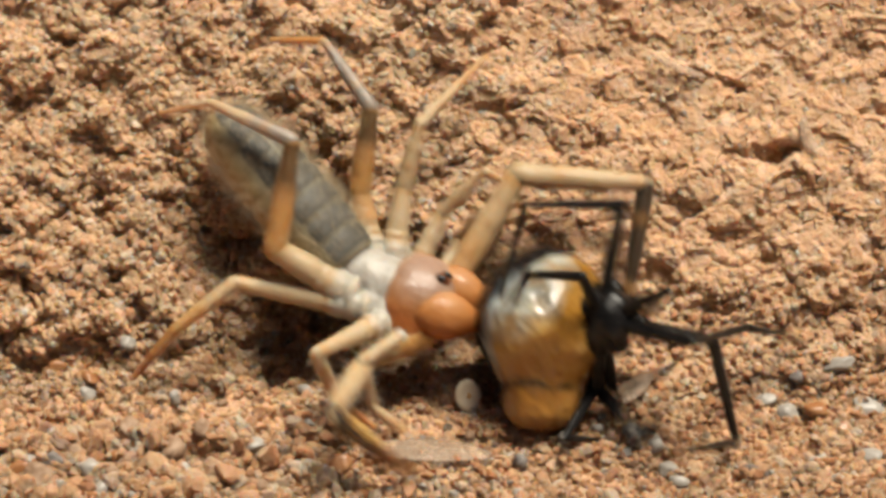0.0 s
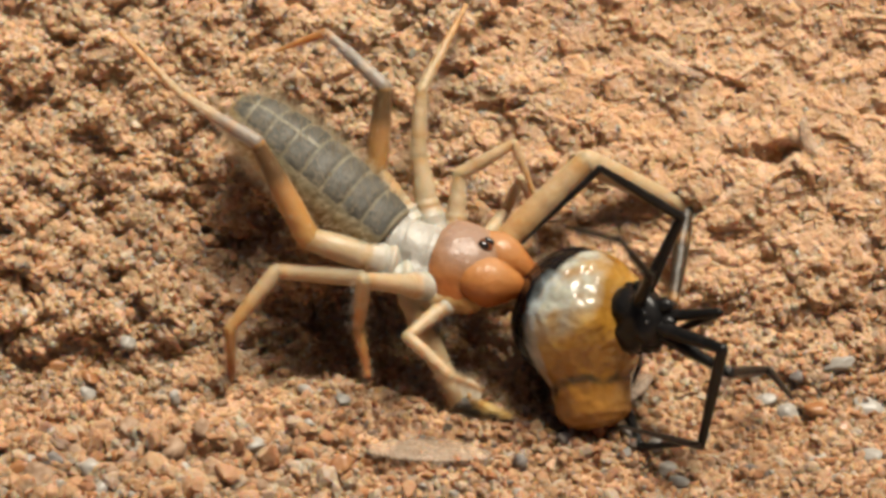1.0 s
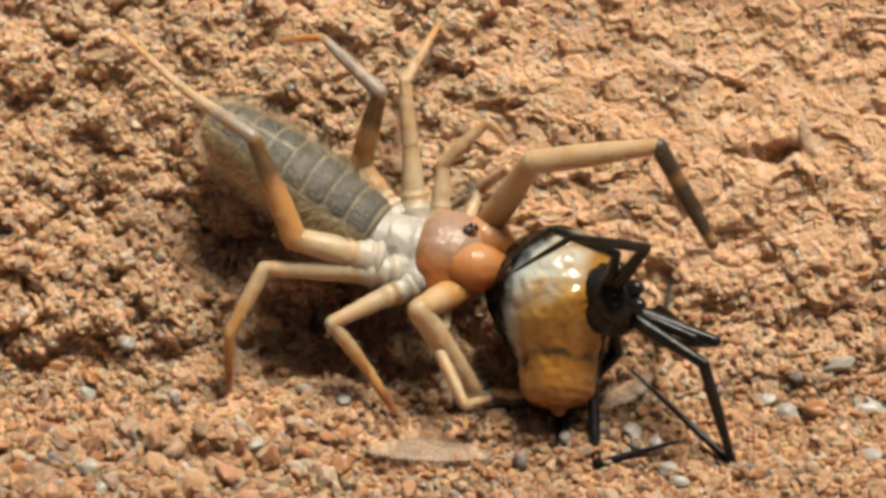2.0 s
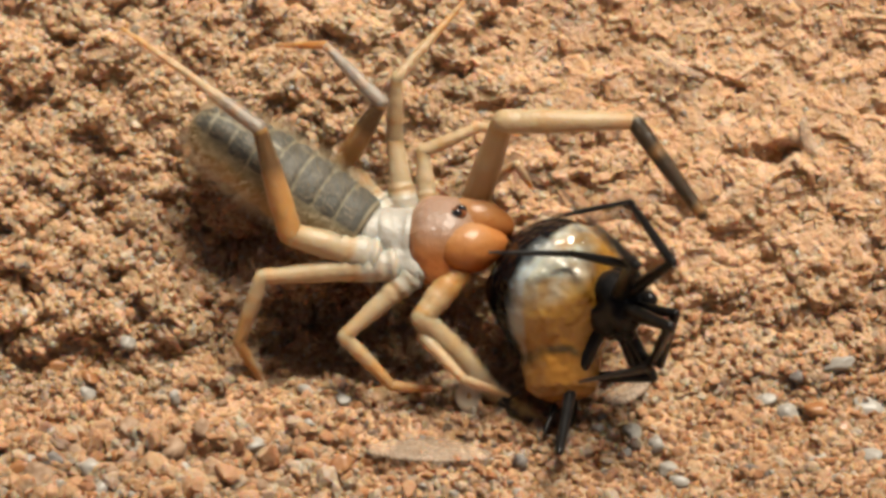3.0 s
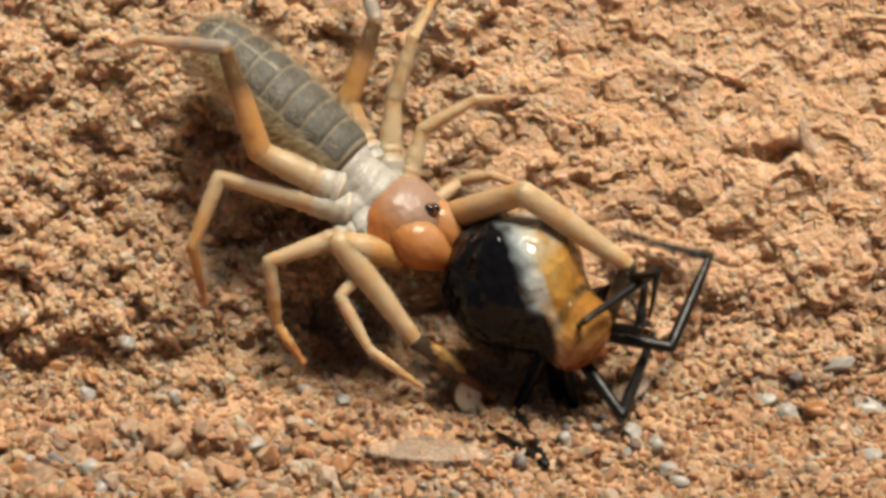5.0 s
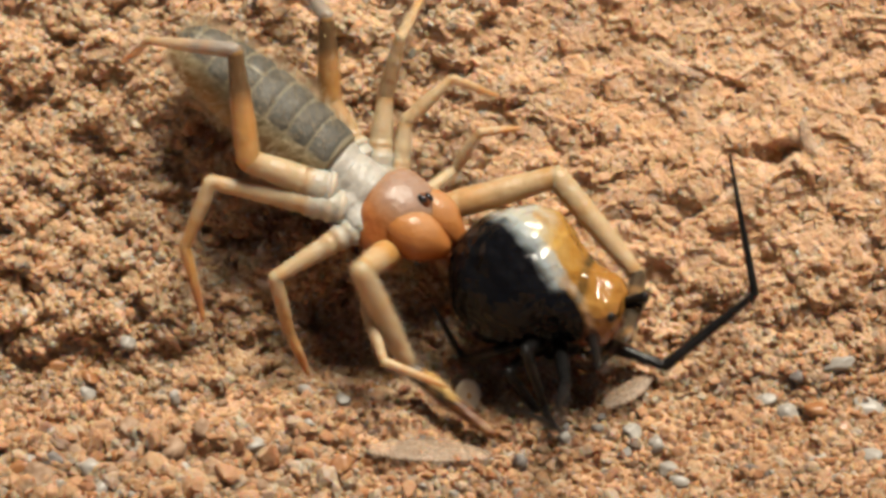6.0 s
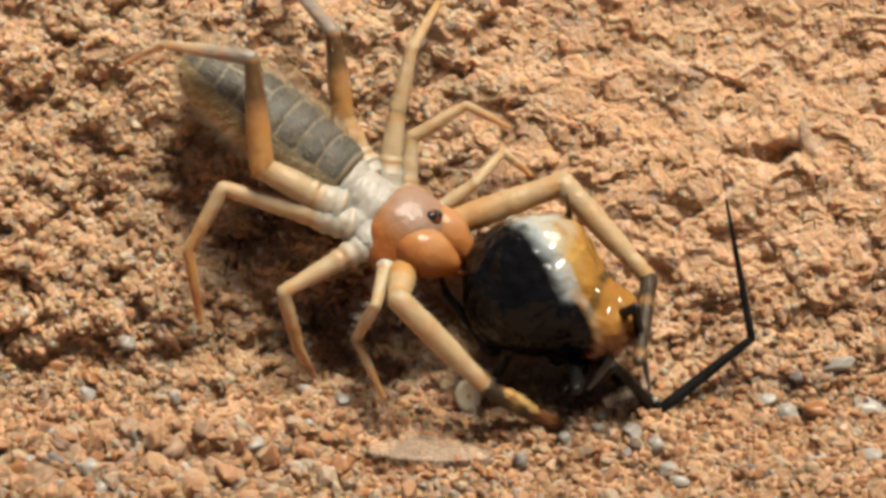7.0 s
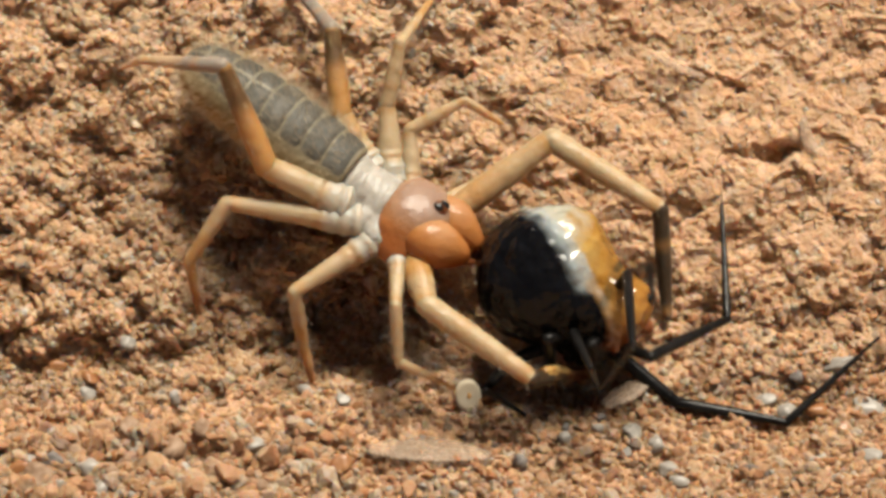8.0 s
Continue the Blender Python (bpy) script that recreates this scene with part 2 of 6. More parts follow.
def profile(s):
    """Where the bare slope runs: y, z and its steepness at s."""
    fine = np.concatenate([np.arange(-60, 90, 0.02)])
    steep = SLOPE / (1 + np.exp(-fine)) / (1 + np.exp((fine - 55) / 3))
    y, z = np.cumsum(np.cos(steep)) * 0.02, np.cumsum(np.sin(steep)) * 0.02
    k = int(50 / 0.02)
    y, z = y - y[k] - 14.24, z - z[k]
    yy = np.where(s < -60, y[0] + s + 60, np.where(s > 89.9, y[-1] + s - 90, np.interp(s, fine, y)))
    return yy, np.interp(s, fine, z), np.interp(s, fine, steep)


# across, along, half-sizes, depth (or height)
# third to fifth are added, dug to deepen the shade under the camel spider
HOLLOWS_AND_SHADE_DIPS = [(24.4, 17.0, 1.86, 0.72, 1.5), (-31.3, 27.7, 1.25, 1.35, 1.5), (-15.3, 11.6, 4.0, 3.4, 1.8), (-6.8, 4.4, 9.0, 3.3, 2.8), (-3.4, 5.8, 6.8, 4.6, 3.1), (-17.8, -8.8, 1.7, 1.2, 1.6)]
PITS = [(1.5, 23.4, 1.25, 0.56, 1.2), (20.8, 21.9, 1.04, 0.63, 1.2), (32.0, 22.8, 0.83, 0.63, 1.3), (5.5, 28.7, 1.25, 0.63, 1.1), (3.4, 27.0, 0.75, 0.64, 0.8), (12.4, 27.9, 0.92, 0.63, 0.8), (-18.3, 13.6, 0.99, 0.8, 1.2), (-23.1, 17.1, 0.74, 0.45, 0.8), (28.4, 12.3, 0.58, 0.63, 0.9), (-13.0, -9.2, 1.5, 0.9, 1.4), (-23.5, -7.8, 1.4, 0.9, 1.3), (-27.0, -4.5, 1.6, 0.8, 1.0), (-5.2, -7.6, 1.2, 0.7, 1.0)]
CLODS = [(24.3, 18.3, 2.15, 1.04, 1.0), (-18.6, 6.2, 3.07, 1.8, 0.9), (-20.5, -6.4, 1.52, 1.5, 1.5), (-15.3, -7.0, 2.39, 1.65, 1.9), (22.2, -9.0, 1.78, 1.38, 0.6)]


def build_ground():
    X, S = np.meshgrid(GX, GS)
    y, z, steep = profile(GS)
    near = np.clip(1.9 - np.maximum(np.abs(X) / 36, np.abs(S - 9) / 25), 0, 1)
    bank = 1 / (1 + np.exp(np.clip(-(S - 0.5), -50, 50)))
    wx = X + 0.8 * gradient_noise(X, S, 2.1, 31) + 0.25 * gradient_noise(X, S, 0.7, 33)
    ws = S + 0.8 * gradient_noise(X, S, 2.1, 32) + 0.25 * gradient_noise(X, S, 0.7, 34)
    def clods(size, seed, edge):
        """Flat-topped lumps with steep, ragged sides."""
        q = np.clip((gradient_noise(wx, ws * 1.15, size, seed) + 0.35 * gradient_noise(wx, ws, size * 0.4, seed + 50) + edge) / 0.34, 0, 1)
        return q * q * (3 - 2 * q)

    big = 1.1 * gradient_noise(X, S, 11, 1) + 0.8 * gradient_noise(wx, ws, 4.5, 2)
    lumps = 0.95 * clods(4.6, 61, 0.16) + 0.55 * clods(2.5, 62, 0.14) + 0.25 * clods(1.4, 63, 0.1) + 0.12 * clods(0.8, 64, 0.08)
    crumb = 0.26 * gradient_noise(wx, ws, 1.35, 4) + 0.13 * gradient_noise(wx, ws, 0.75, 5) + 0.08 * gradient_noise(wx, ws, 0.4, 6)
    patch = np.clip(0.6 + 0.9 * gradient_noise(X, S, 6, 9), 0.2, 1.2)
    pits = np.clip(gradient_noise(wx * 0.75, ws * 1.25, 1.9, 7) - 0.40, 0, 1) * 2.4 + np.clip(gradient_noise(wx * 0.7, ws * 1.4, 3.4, 8) - 0.42, 0, 1) * 2.8
    rough = (1.0 - 0.36 * np.tanh((X - 2) / 14)) * (1 - 0.25 * np.clip((S - 12) / 10, 0, 1))
    calm = 1 - 0.55 * np.clip((S - 10) / 10, 0, 1)
    H = near * (big * (0.35 + 0.5 * bank) + rough * (crumb * patch * calm + lumps) * (0.7 + 0.3 * bank) - rough * pits * (0.25 + 0.65 * bank))
    for a, s, ra, rs, depth in HOLLOWS_AND_SHADE_DIPS + PITS + [(*c[:4], -c[4]) for c in CLODS]:
        q = ((wx - a) / ra) ** 2 + ((ws - s) / rs) ** 2
        H -= depth * np.exp(-(q**(2.5 if depth > 3 else 1.5)))
    rng = np.random.default_rng(5)
    i0, j0 = int(np.searchsorted(GX, -35 + 1e-6)), int(np.searchsorted(GS, -13 + 1e-6))
    n = 18000
    for a, s, r, k, tilt in zip(rng.uniform(-34, 34, n), rng.uniform(-12.5, 31, n), 0.12 + 0.46 * rng.random(n) ** 4, rng.uniform(0.3, 0.85, n), rng.uniform(-0.9, 0.9, n)):
        if a > 2 and s > 3:  # the far side of the bank is smoother
            k *= 0.55
        a0, a1 = int((a - r + 35) / STEP) + i0, int((a + r + 35) / STEP) + i0 + 2
        b0, b1 = int((s - r + 13) / STEP) + j0, int((s + r + 13) / STEP) + j0 + 2
        ga, gs = wx[b0:b1, a0:a1] - X[b0:b1, a0:a1].mean() + 0.0, ws[b0:b1, a0:a1] - S[b0:b1, a0:a1].mean()
        ga, gs = ga - ga.mean(), gs - gs.mean()
        d = 1 - (np.abs(ga) / r) ** 2.4 - (np.abs(gs) / (r * (0.65 + 0.35 * k))) ** 2.4
        c = H[b0:b1, a0:a1].mean()
        k *= 1 - 0.5 * min(1, max(0, (s - 10) / 10))
        top = c - 0.1 * r + r * k * np.sqrt(np.clip(d, 0, 1)) + tilt * 0.5 * gs
        H[b0:b1, a0:a1] = np.where(d > 0, np.maximum(H[b0:b1, a0:a1], top), H[b0:b1, a0:a1])
    H += near * calm * (0.025 * gradient_noise(X, S, 0.2, 10) + 0.035 * gradient_noise(wx, ws, 0.33, 11))
    Y = y[:, None] - H * np.sin(steep)[:, None]
    Z = z[:, None] + H * np.cos(steep)[:, None]
    co = np.stack([X, Y, Z], -1)
    h, w = X.shape
    idx = np.arange(h * w).reshape(h, w)
    quads = np.stack([idx[:-1, :-1], idx[:-1, 1:], idx[1:, 1:], idx[1:, :-1]], -1).reshape(-1, 4)
    me = raw_mesh("ground", co.reshape(-1, 3), quads, SOIL, True)
    return tagged(new("ground", me), "crumbly ochre sand and soil rising into a bank", "ground", kind="structure"), co


def raw_mesh(name, co, faces, mat, smooth):
    """A mesh from computed places in millimetres."""
    me = bpy.data.meshes.new(name)
    k = faces.shape[1]
    me.vertices.add(len(co))
    me.vertices.foreach_set("co", (co * MM).ravel())
    me.loops.add(faces.size)
    me.loops.foreach_set("vertex_index", faces.ravel())
    me.polygons.add(len(faces))
    me.polygons.foreach_set("loop_start", np.arange(0, faces.size, k))
    me.polygons.foreach_set("use_smooth", np.full(len(faces), smooth))
    me.update(calc_edges=True)
    me.materials.append(mat)
    return me


GCO = build_ground()[1]


def soil(a, s):
    """The place on the soil at a across and s along, in millimetres, and the way out of it."""
    i = int(np.clip(np.searchsorted(GX, a), 1, len(GX) - 1))
    j = int(np.clip(np.searchsorted(GS, s), 1, len(GS) - 1))
    st = SLOPE / (1 + math.exp(-max(-40, min(40, s))))
    return Vector(GCO[j, i]), Vector((0, -math.sin(st), math.cos(st)))


# ---- loose sand grains ----
def grain_block(name, n, seed, where, size, label, sub=2, sink=0.28, mat=GRAIN):
    rng = np.random.default_rng(seed)
    ico = bmesh.new()
    bmesh.ops.create_icosphere(ico, subdivisions=sub, radius=1)
    ico.verts.ensure_lookup_table()
    bv = np.array([v.co[:] for v in ico.verts])
    bf = np.array([[v.index for v in f.verts] for f in ico.faces])
    ico.free()
    kinds = []
    for _ in range(40):  # angular, cut-off shapes
        v = bv * (1 + rng.uniform(-0.06, 0.06, (len(bv), 1)))
        for _ in range(11):
            d = rng.normal(size=3)
            d /= np.linalg.norm(d)
            over = np.maximum(0, v @ d - rng.uniform(0.38, 0.8))
            v = v - over[:, None] * d
        kinds.append(v * 1.25 * rng.uniform(0.6, 1.35, 3))
    verts, faces = [], []
    for k in range(n):
        a, s = where(rng)
        r = size(rng, a, s)
        p, out = soil(a, s)
        q = np.array(Euler(rng.uniform(0, 6.28, 3)).to_matrix())
        verts.append((kinds[rng.integers(40)] * r) @ q + np.array(p + out * r * sink))
        faces.append(bf + k * len(bv))
    me = raw_mesh(name, np.concatenate(verts), np.concatenate(faces), mat, False)
    return tagged(new(name, me), label, "sand", kind="stuff")


def floor_spot(rng):
    s = -12.5 + 13 * rng.random() ** 1.25
    a = rng.uniform(-34, 34)
    while abs(a + 8) < 9 and s > -2.5 and rng.random() < 0.7:
        a = rng.uniform(-34, 34)
    return a, s


def right_spot(rng):
    return 8 + 26 * rng.random() ** 0.7, rng.uniform(-3, 9) - 3 * rng.random()


def bank_spot(rng):
    a = rng.uniform(-34, 34)
    while a > 3 and rng.random() < 0.6:
        a = rng.uniform(-34, 34)
    return a, rng.uniform(-2, 31)


grain_block("sand_grains", 8500, 11, floor_spot, lambda rng, a, s: 0.10 + 0.36 * rng.random() ** 3.4 + 0.42 * rng.random() ** 2 * (s < -5.0) * (1.2 if a < -8 else 0.35), "loose coarse orange and grey sand grains on the floor")
grain_block("sand_grains", 1700, 13, right_spot, lambda rng, a, s: 0.10 + 0.34 * rng.random() ** 3, "loose coarse sand grains at the foot of the bank")
grain_block("soil_crumbs", 3500, 14, lambda rng: (-34 + 30 * rng.random() ** 1.2, rng.uniform(-1, 24)), lambda rng, a, s: 0.14 + 0.36 * rng.random() ** 2.5, "loose rounded soil crumbs on the rougher side of the bank", 1, -0.1, CLOD)
grain_block("soil_crumbs", 24000, 12, bank_spot, lambda rng, a, s: 0.08 + (0.34 * rng.random() ** 3.2 if a < 2 else 0.22 * rng.random() ** 2), "small pale crumbs stuck to the soil bank", 1, -0.3, CRUMB)


# ---- limbs and tracks ----
def smooth_track(rows, t):
    """The place at t on a smooth curve through rows of (t, x, y, z)."""
    n = len(rows)
    k = max(0, min(n - 2, sum(1 for r in rows if r[0] <= t) - 1))
    p1, p2 = rows[k], rows[k + 1]
    p0, p3 = rows[max(0, k - 1)], rows[min(n - 1, k + 2)]
    h = p2[0] - p1[0]
    s = (t - p1[0]) / h
    out = []
    for i in (1, 2, 3):
        m1 = (p2[i] - p0[i]) / (p2[0] - p0[0]) * h if k > 0 else (p2[i] - p1[i])
        m2 = (p3[i] - p1[i]) / (p3[0] - p1[0]) * h if k < n - 2 else (p2[i] - p1[i])
        lim = 1.5 * abs(p2[i] - p1[i])
        m1, m2 = max(-lim, min(lim, m1)), max(-lim, min(lim, m2))
        out.append((2 * s**3 - 3 * s**2 + 1) * p1[i] + (s**3 - 2 * s**2 + s) * m1 + (3 * s**2 - 2 * s**3) * p2[i] + (s**3 - s**2) * m2)
    return stage(*out)


def axes(origin, x, z):
    """A pose whose x runs along x and whose z leans towards z."""
    x = x.normalized()
    y = z.cross(x).normalized()
    z = x.cross(y)
    m = Matrix((x, y, z)).transposed().to_4x4()
    return Matrix.Translation(origin) @ m


OUT = stage(0, 0, 1) - stage(0, 0, 0)
TIMES = [i / 10 for i in range(81)]
# joint tracks: seconds and stage millimetres
CAMEL_HEAD = [(0, -1.16, -3.16, 1.2), (0.2, 0.04, -3.96, 1.2), (0.5, -0.36, -1.16, 1.2), (0.7, 1.64, 0.04, 1.2), (1, 1.84, -0.84, 1.2), (1.2, 2.04, -0.84, 1.2), (1.5, -0.56, 0.36, 1.2), (1.7, 0.84, -0.16, 1.2), (2.8, 0.44, 0.84, 1.2), (3, 0.32, 1.16, 1.2), (3.5, 0.44, 1.44, 1.2), (4, 1.64, 0.36, 1.2), (4.2, 0.04, 0.04, 1.2), (4.5, -0.16, 4.64, 1.2), (4.7, -1.96, 2.24, 1.2), (5.8, -2.96, 3.16, 1.2), (6, -2.76, 2.76, 1.2), (6.5, -2.48, 2.64, 1.2), (7, -2.08, 1.56, 1.2), (7.5, -1.96, 1.64, 1.2), (8, -1.56, 2.12, 1.2)]
CAMEL_WAIST = [(0, -6.37, -0.96, 0.6), (0.2, -4.97, -1.96, 0.6), (0.5, -6.9, 1.44, 0.6), (0.7, -5.17, 2.65, 0.6), (1, -3.69, 1.16, 0.6), (1.2, -3.57, 1.16, 0.6), (1.5, -6.9, 2.24, 0.6), (1.7, -4.89, 1.44, 0.6), (2.8, -5.17, 1.56, 0.6), (3, -5.29, 1.56, 0.6), (3.5, -5.57, 2.04, 0.6), (4, -4.09, 1.76, 0.6), (4.2, -5.17, 2.65, 0.6), (4.5, -6.37, 8.66, 0.6), (4.7, -7.18, 7.06, 0.6), (5.8, -7.98, 6.94, 0.6), (6, -7.7, 6.53, 0.6), (6.5, -7.7, 6.33, 0.6), (7, -7.3, 5.53, 0.6), (7.5, -7.18, 5.65, 0.6), (8, -7.3, 5.93, 0.6)]
CAMEL_TAIL = [(0, -15.46, 8.9, -0.6), (0.2, -14.66, 7.69, -0.6), (0.5, -15.79, 13.93, -0.6), (0.7, -17.28, 11.72, -0.6), (1, -15.26, 10.51, -0.6), (1.2, -15.06, 9.5, -0.6), (1.5, -18.6, 9.91, -0.6), (1.7, -16.47, 9.1, -0.6), (2.8, -17.15, 9.38, -0.6), (3, -17.68, 9.1, -0.6), (3.5, -18.48, 9.5, -0.6), (4, -16.59, 9.3, -0.6), (4.2, -17.68, 11.72, -0.6), (4.5, -18.08, 17.36, -0.6), (4.7, -18.08, 17.15, -0.6), (5.8, -19.17, 14.74, -0.6), (6, -18.48, 14.74, -0.6), (6.5, -17.68, 15.34, -0.6), (7, -18.68, 13.93, -0.6), (7.5, -18.68, 13.93, -0.6), (8, -18.48, 13.73, -0.6)]
NEAR_LEG4_1 = [(0, -11.79, -0.01, 2.96), (0.2, -10.29, -0.4, 2.81), (0.5, -11.42, 1.32, 2.52), (0.7, -9.81, 1.22, 2.63), (1, -9.47, 0.74, 2.55), (1.2, -9.25, 0.72, 2.64), (1.5, -11.98, 0.98, 2.72), (1.7, -10.52, 0.57, 2.73), (2.8, -10.57, 1.39, 2.81), (3, -10.72, 1.03, 2.8), (3.5, -10.79, 0.99, 2.71), (4, -9.68, 1.1, 2.58), (4.2, -11.28, 1.92, 2.89), (4.5, -11.46, 7.27, 2.53), (4.7, -12.54, 6.83, 2.82), (5.8, -13.65, 6.91, 3.43), (6, -13.66, 6.21, 3.18), (6.5, -13.41, 6.06, 3.03), (7, -12.71, 5.72, 3.06), (7.5, -12.66, 5.69, 3.05), (8, -12.41, 5.78, 2.87)]
NEAR_LEG4_2 = [(0, -10.55, 7.58, 4.44), (0.2, -9.45, 7.19, 4.55), (0.5, -14.88, 8.18, 4.03), (0.7, -13.25, 8.07, 4.24), (1, -13.02, 7.47, 4.45), (1.2, -12.76, 7.49, 4.46), (1.5, -15.17, 7.92, 4.48), (1.7, -13.83, 7.45, 4.51), (2.8, -12.33, 8.83, 4.52), (3, -12.84, 8.39, 4.47), (3.5, -13.44, 8.15, 4.48), (4, -14.4, 7.08, 4.44), (4.2, -14.14, 9.02, 4.56), (4.5, -17.8, 11.41, 4.54), (4.7, -15.66, 13.75, 4.79), (5.8, -14.61, 14.54, 4.95), (6, -14.54, 13.84, 4.74), (6.5, -14.53, 13.63, 4.71), (7, -13.36, 13.35, 4.73), (7.5, -13.94, 13.22, 4.8), (8, -15.34, 12.78, 4.83)]
NEAR_LEG4_3 = [(0, -16.37, 10.3, 2.78), (0.2, -15.04, 10.09, 2.47), (0.5, -19.19, 13.11, 2.99), (0.7, -18.1, 12.41, 2.96), (1, -18.49, 10.85, 2.85), (1.2, -17.93, 11.27, 2.75), (1.5, -19.92, 12.13, 2.54), (1.7, -18.85, 11.29, 2.5), (2.8, -17.83, 12.11, 2.8), (3, -17.98, 12.31, 3.01), (3.5, -18.4, 12.18, 2.71), (4, -19.34, 11.19, 2.81), (4.2, -19.4, 12.45, 2.43), (4.5, -23.04, 14.43, 1.82), (4.7, -21.47, 15.04, 1.86), (5.8, -20.6, 13.98, 2.15), (6, -20.75, 14.7, 2.59), (6.5, -20.79, 14.47, 2.68), (7, -19.63, 14.41, 2.86), (7.5, -20.21, 14.02, 2.79), (8, -21.3, 13.35, 1.99)]
NEAR_LEG4_4 = [(0, -20.19, 9.75, -1.85), (0.2, -19.55, 9.33, -1.47), (0.5, -22.82, 13.79, -1.79), (0.7, -22.57, 16.05, 1.16), (1, -22.67, 15.2, 2.85), (1.2, -22.58, 15.11, 2.75), (1.5, -22.99, 15.39, -1.49), (1.7, -22.83, 15.29, 0.37), (2.8, -22.59, 15.26, 0.85), (3, -22.75, 15.64, 1.38), (3.5, -22.86, 15.31, 0.11), (4, -22.85, 15.3, 0.14), (4.2, -23.01, 15, -1.68), (4.5, -23.82, 15.14, -4.12), (4.7, -23.2, 14.72, -3.91), (5.8, -23.15, 14.68, -3.28), (6, -23.1, 13.44, -2.82), (6.5, -23.1, 13.44, -2.8), (7, -23.03, 13.19, -1.98), (7.5, -23.07, 13.22, -2.46), (8, -23.18, 13.08, -3.74)]
NEAR_LEG3_1 = [(0, -14.69, -2.4, 1.58), (0.2, -13.4, -2.92, 1.56), (0.5, -13.86, -0.66, 2.35), (0.7, -11.99, -1.47, 1.65), (1, -11.78, -1.58, 1.59), (1.2, -11.54, -1.18, 1.59), (1.5, -14.02, -2.29, 1.63), (1.7, -12.68, -1.35, 1.95), (2.8, -12.81, -1.92, 1.58), (3, -12.78, -1.98, 2.06), (3.5, -11.85, -4.75, 2.12), (4, -11.54, -3.6, 1.59), (4.2, -13.52, -2.39, 2), (4.5, -13.6, 1.95, 2.16), (4.7, -15.48, 4.84, 1.65), (5.8, -16.46, 5.4, 2.46), (6, -16.35, 4.71, 2.23), (6.5, -16.08, 4.46, 1.99), (7, -15.49, 4.28, 2.01), (7.5, -15.48, 3.91, 2.21), (8, -15.25, 3.23, 1.64)]
NEAR_LEG3_2 = [(0, -18.83, -5.58, 1.57), (0.2, -17.84, -5.67, 1.55), (0.5, -16.93, -4.37, 0.33), (0.7, -14.82, -5.86, 1.65), (1, -15.07, -5.63, 1.58), (1.2, -14.69, -5.35, 1.58), (1.5, -14.67, -7.19, -0.06), (1.7, -15.28, -5.88, 1.95), (2.8, -14.23, -6.71, 0.06), (3, -14.53, -6.58, 0.32), (3.5, -11.47, -8.64, -1.34), (4, -15.5, -6.86, 0.63), (4.2, -13.83, -7.25, 0.13), (4.5, -12.36, -2.04, -0.97), (4.7, -17.54, 0.04, 1.54), (5.8, -18.04, 0.6, 1.15), (6, -18.32, 0.13, 0.69), (6.5, -18.27, -0.14, 0.84), (7, -18.07, -0.13, 0.9), (7.5, -17.88, -0.56, 0.98), (8, -18.04, -0.87, 0)]
NEAR_LEG3_3 = [(0, -22.11, -9.22, -0.75), (0.2, -21.81, -9.18, 0.43), (0.5, -18.41, -8.78, -2.47), (0.7, -13.7, -10.05, -1.6), (1, -15.11, -10.06, -1.55), (1.2, -14.89, -10.04, -1.13), (1.5, -10.77, -10.87, -0.88), (1.7, -15.43, -10.05, -1.51), (2.8, -12.7, -11.91, 0.2), (3, -12.77, -10.33, -3.18), (3.5, -7.34, -9.93, 1.92), (4, -13.79, -12, 0.34), (4.2, -10.3, -11.34, -0.4), (4.5, -11.84, -6.97, -3.17), (4.7, -16.96, -4, -2.03), (5.8, -17.11, -4.19, -1.23), (6, -17.07, -4.99, -0.61), (6.5, -17.17, -5.19, -0.79), (7, -17.29, -5.2, -0.85), (7.5, -17.35, -5.21, -1.76), (8, -17.46, -5.04, -3.42)]
NEAR_LEG2_1 = [(0, -8.79, -7.22, 6.39), (0.2, -9.31, -7.71, 3.44), (0.5, -9.28, -5.52, 4.13), (0.7, -7.82, -3.97, 2.09), (1, -5.44, -2.11, 7.12), (1.2, -7.25, -4.53, 3.56), (1.5, -8, -3.88, 6.43), (1.7, -8.07, -4.72, 3.63), (2.8, -7.18, -6.14, 2.4), (3, -6.99, -6.19, 1.99), (3.5, -7.69, -4.76, 2.53), (4, -6.76, -5.68, 2.32), (4.2, -8.12, -6.3, 2.32), (4.5, -9.74, 0.6, 1.73), (4.7, -11.93, -0.7, 1.73), (5.8, -12.36, -0.97, 3.03), (6, -11.83, -2, 2.94), (6.5, -11.4, -2.48, 2.7), (7, -11.25, -3.02, 3.02), (7.5, -10.76, -3.43, 3.24), (8, -10.47, -2.99, 2.91)]
NEAR_LEG2_2 = [(0, -7.52, -10.5, 2.8), (0.2, -6.41, -11.5, 1.88), (0.5, -6.15, -8.3, 1.36), (0.7, -10.27, -8.13, 0.7), (1, -5.91, -5.51, 3.45), (1.2, -5.66, -8.98, 1.86), (1.5, -8.41, -6.73, 2.31), (1.7, -5.9, -8.4, 0.98), (2.8, -3.93, -9.42, 0.42), (3, -3.65, -9.7, 0.67), (3.5, -4.93, -8.94, 2.13), (4, -4.87, -10.01, 0.63), (4.2, -4.86, -9.88, 1.01), (4.5, -10.51, -3.66, -0.82), (4.7, -11.82, -5.19, -0.52), (5.8, -11.28, -5.47, 1.08), (6, -10.86, -6.09, 0.19), (6.5, -10.49, -6.81, 0.32), (7, -10.26, -7.1, 0.26), (7.5, -9.6, -7.17, 0.09), (8, -9.91, -6.96, -0.11)]
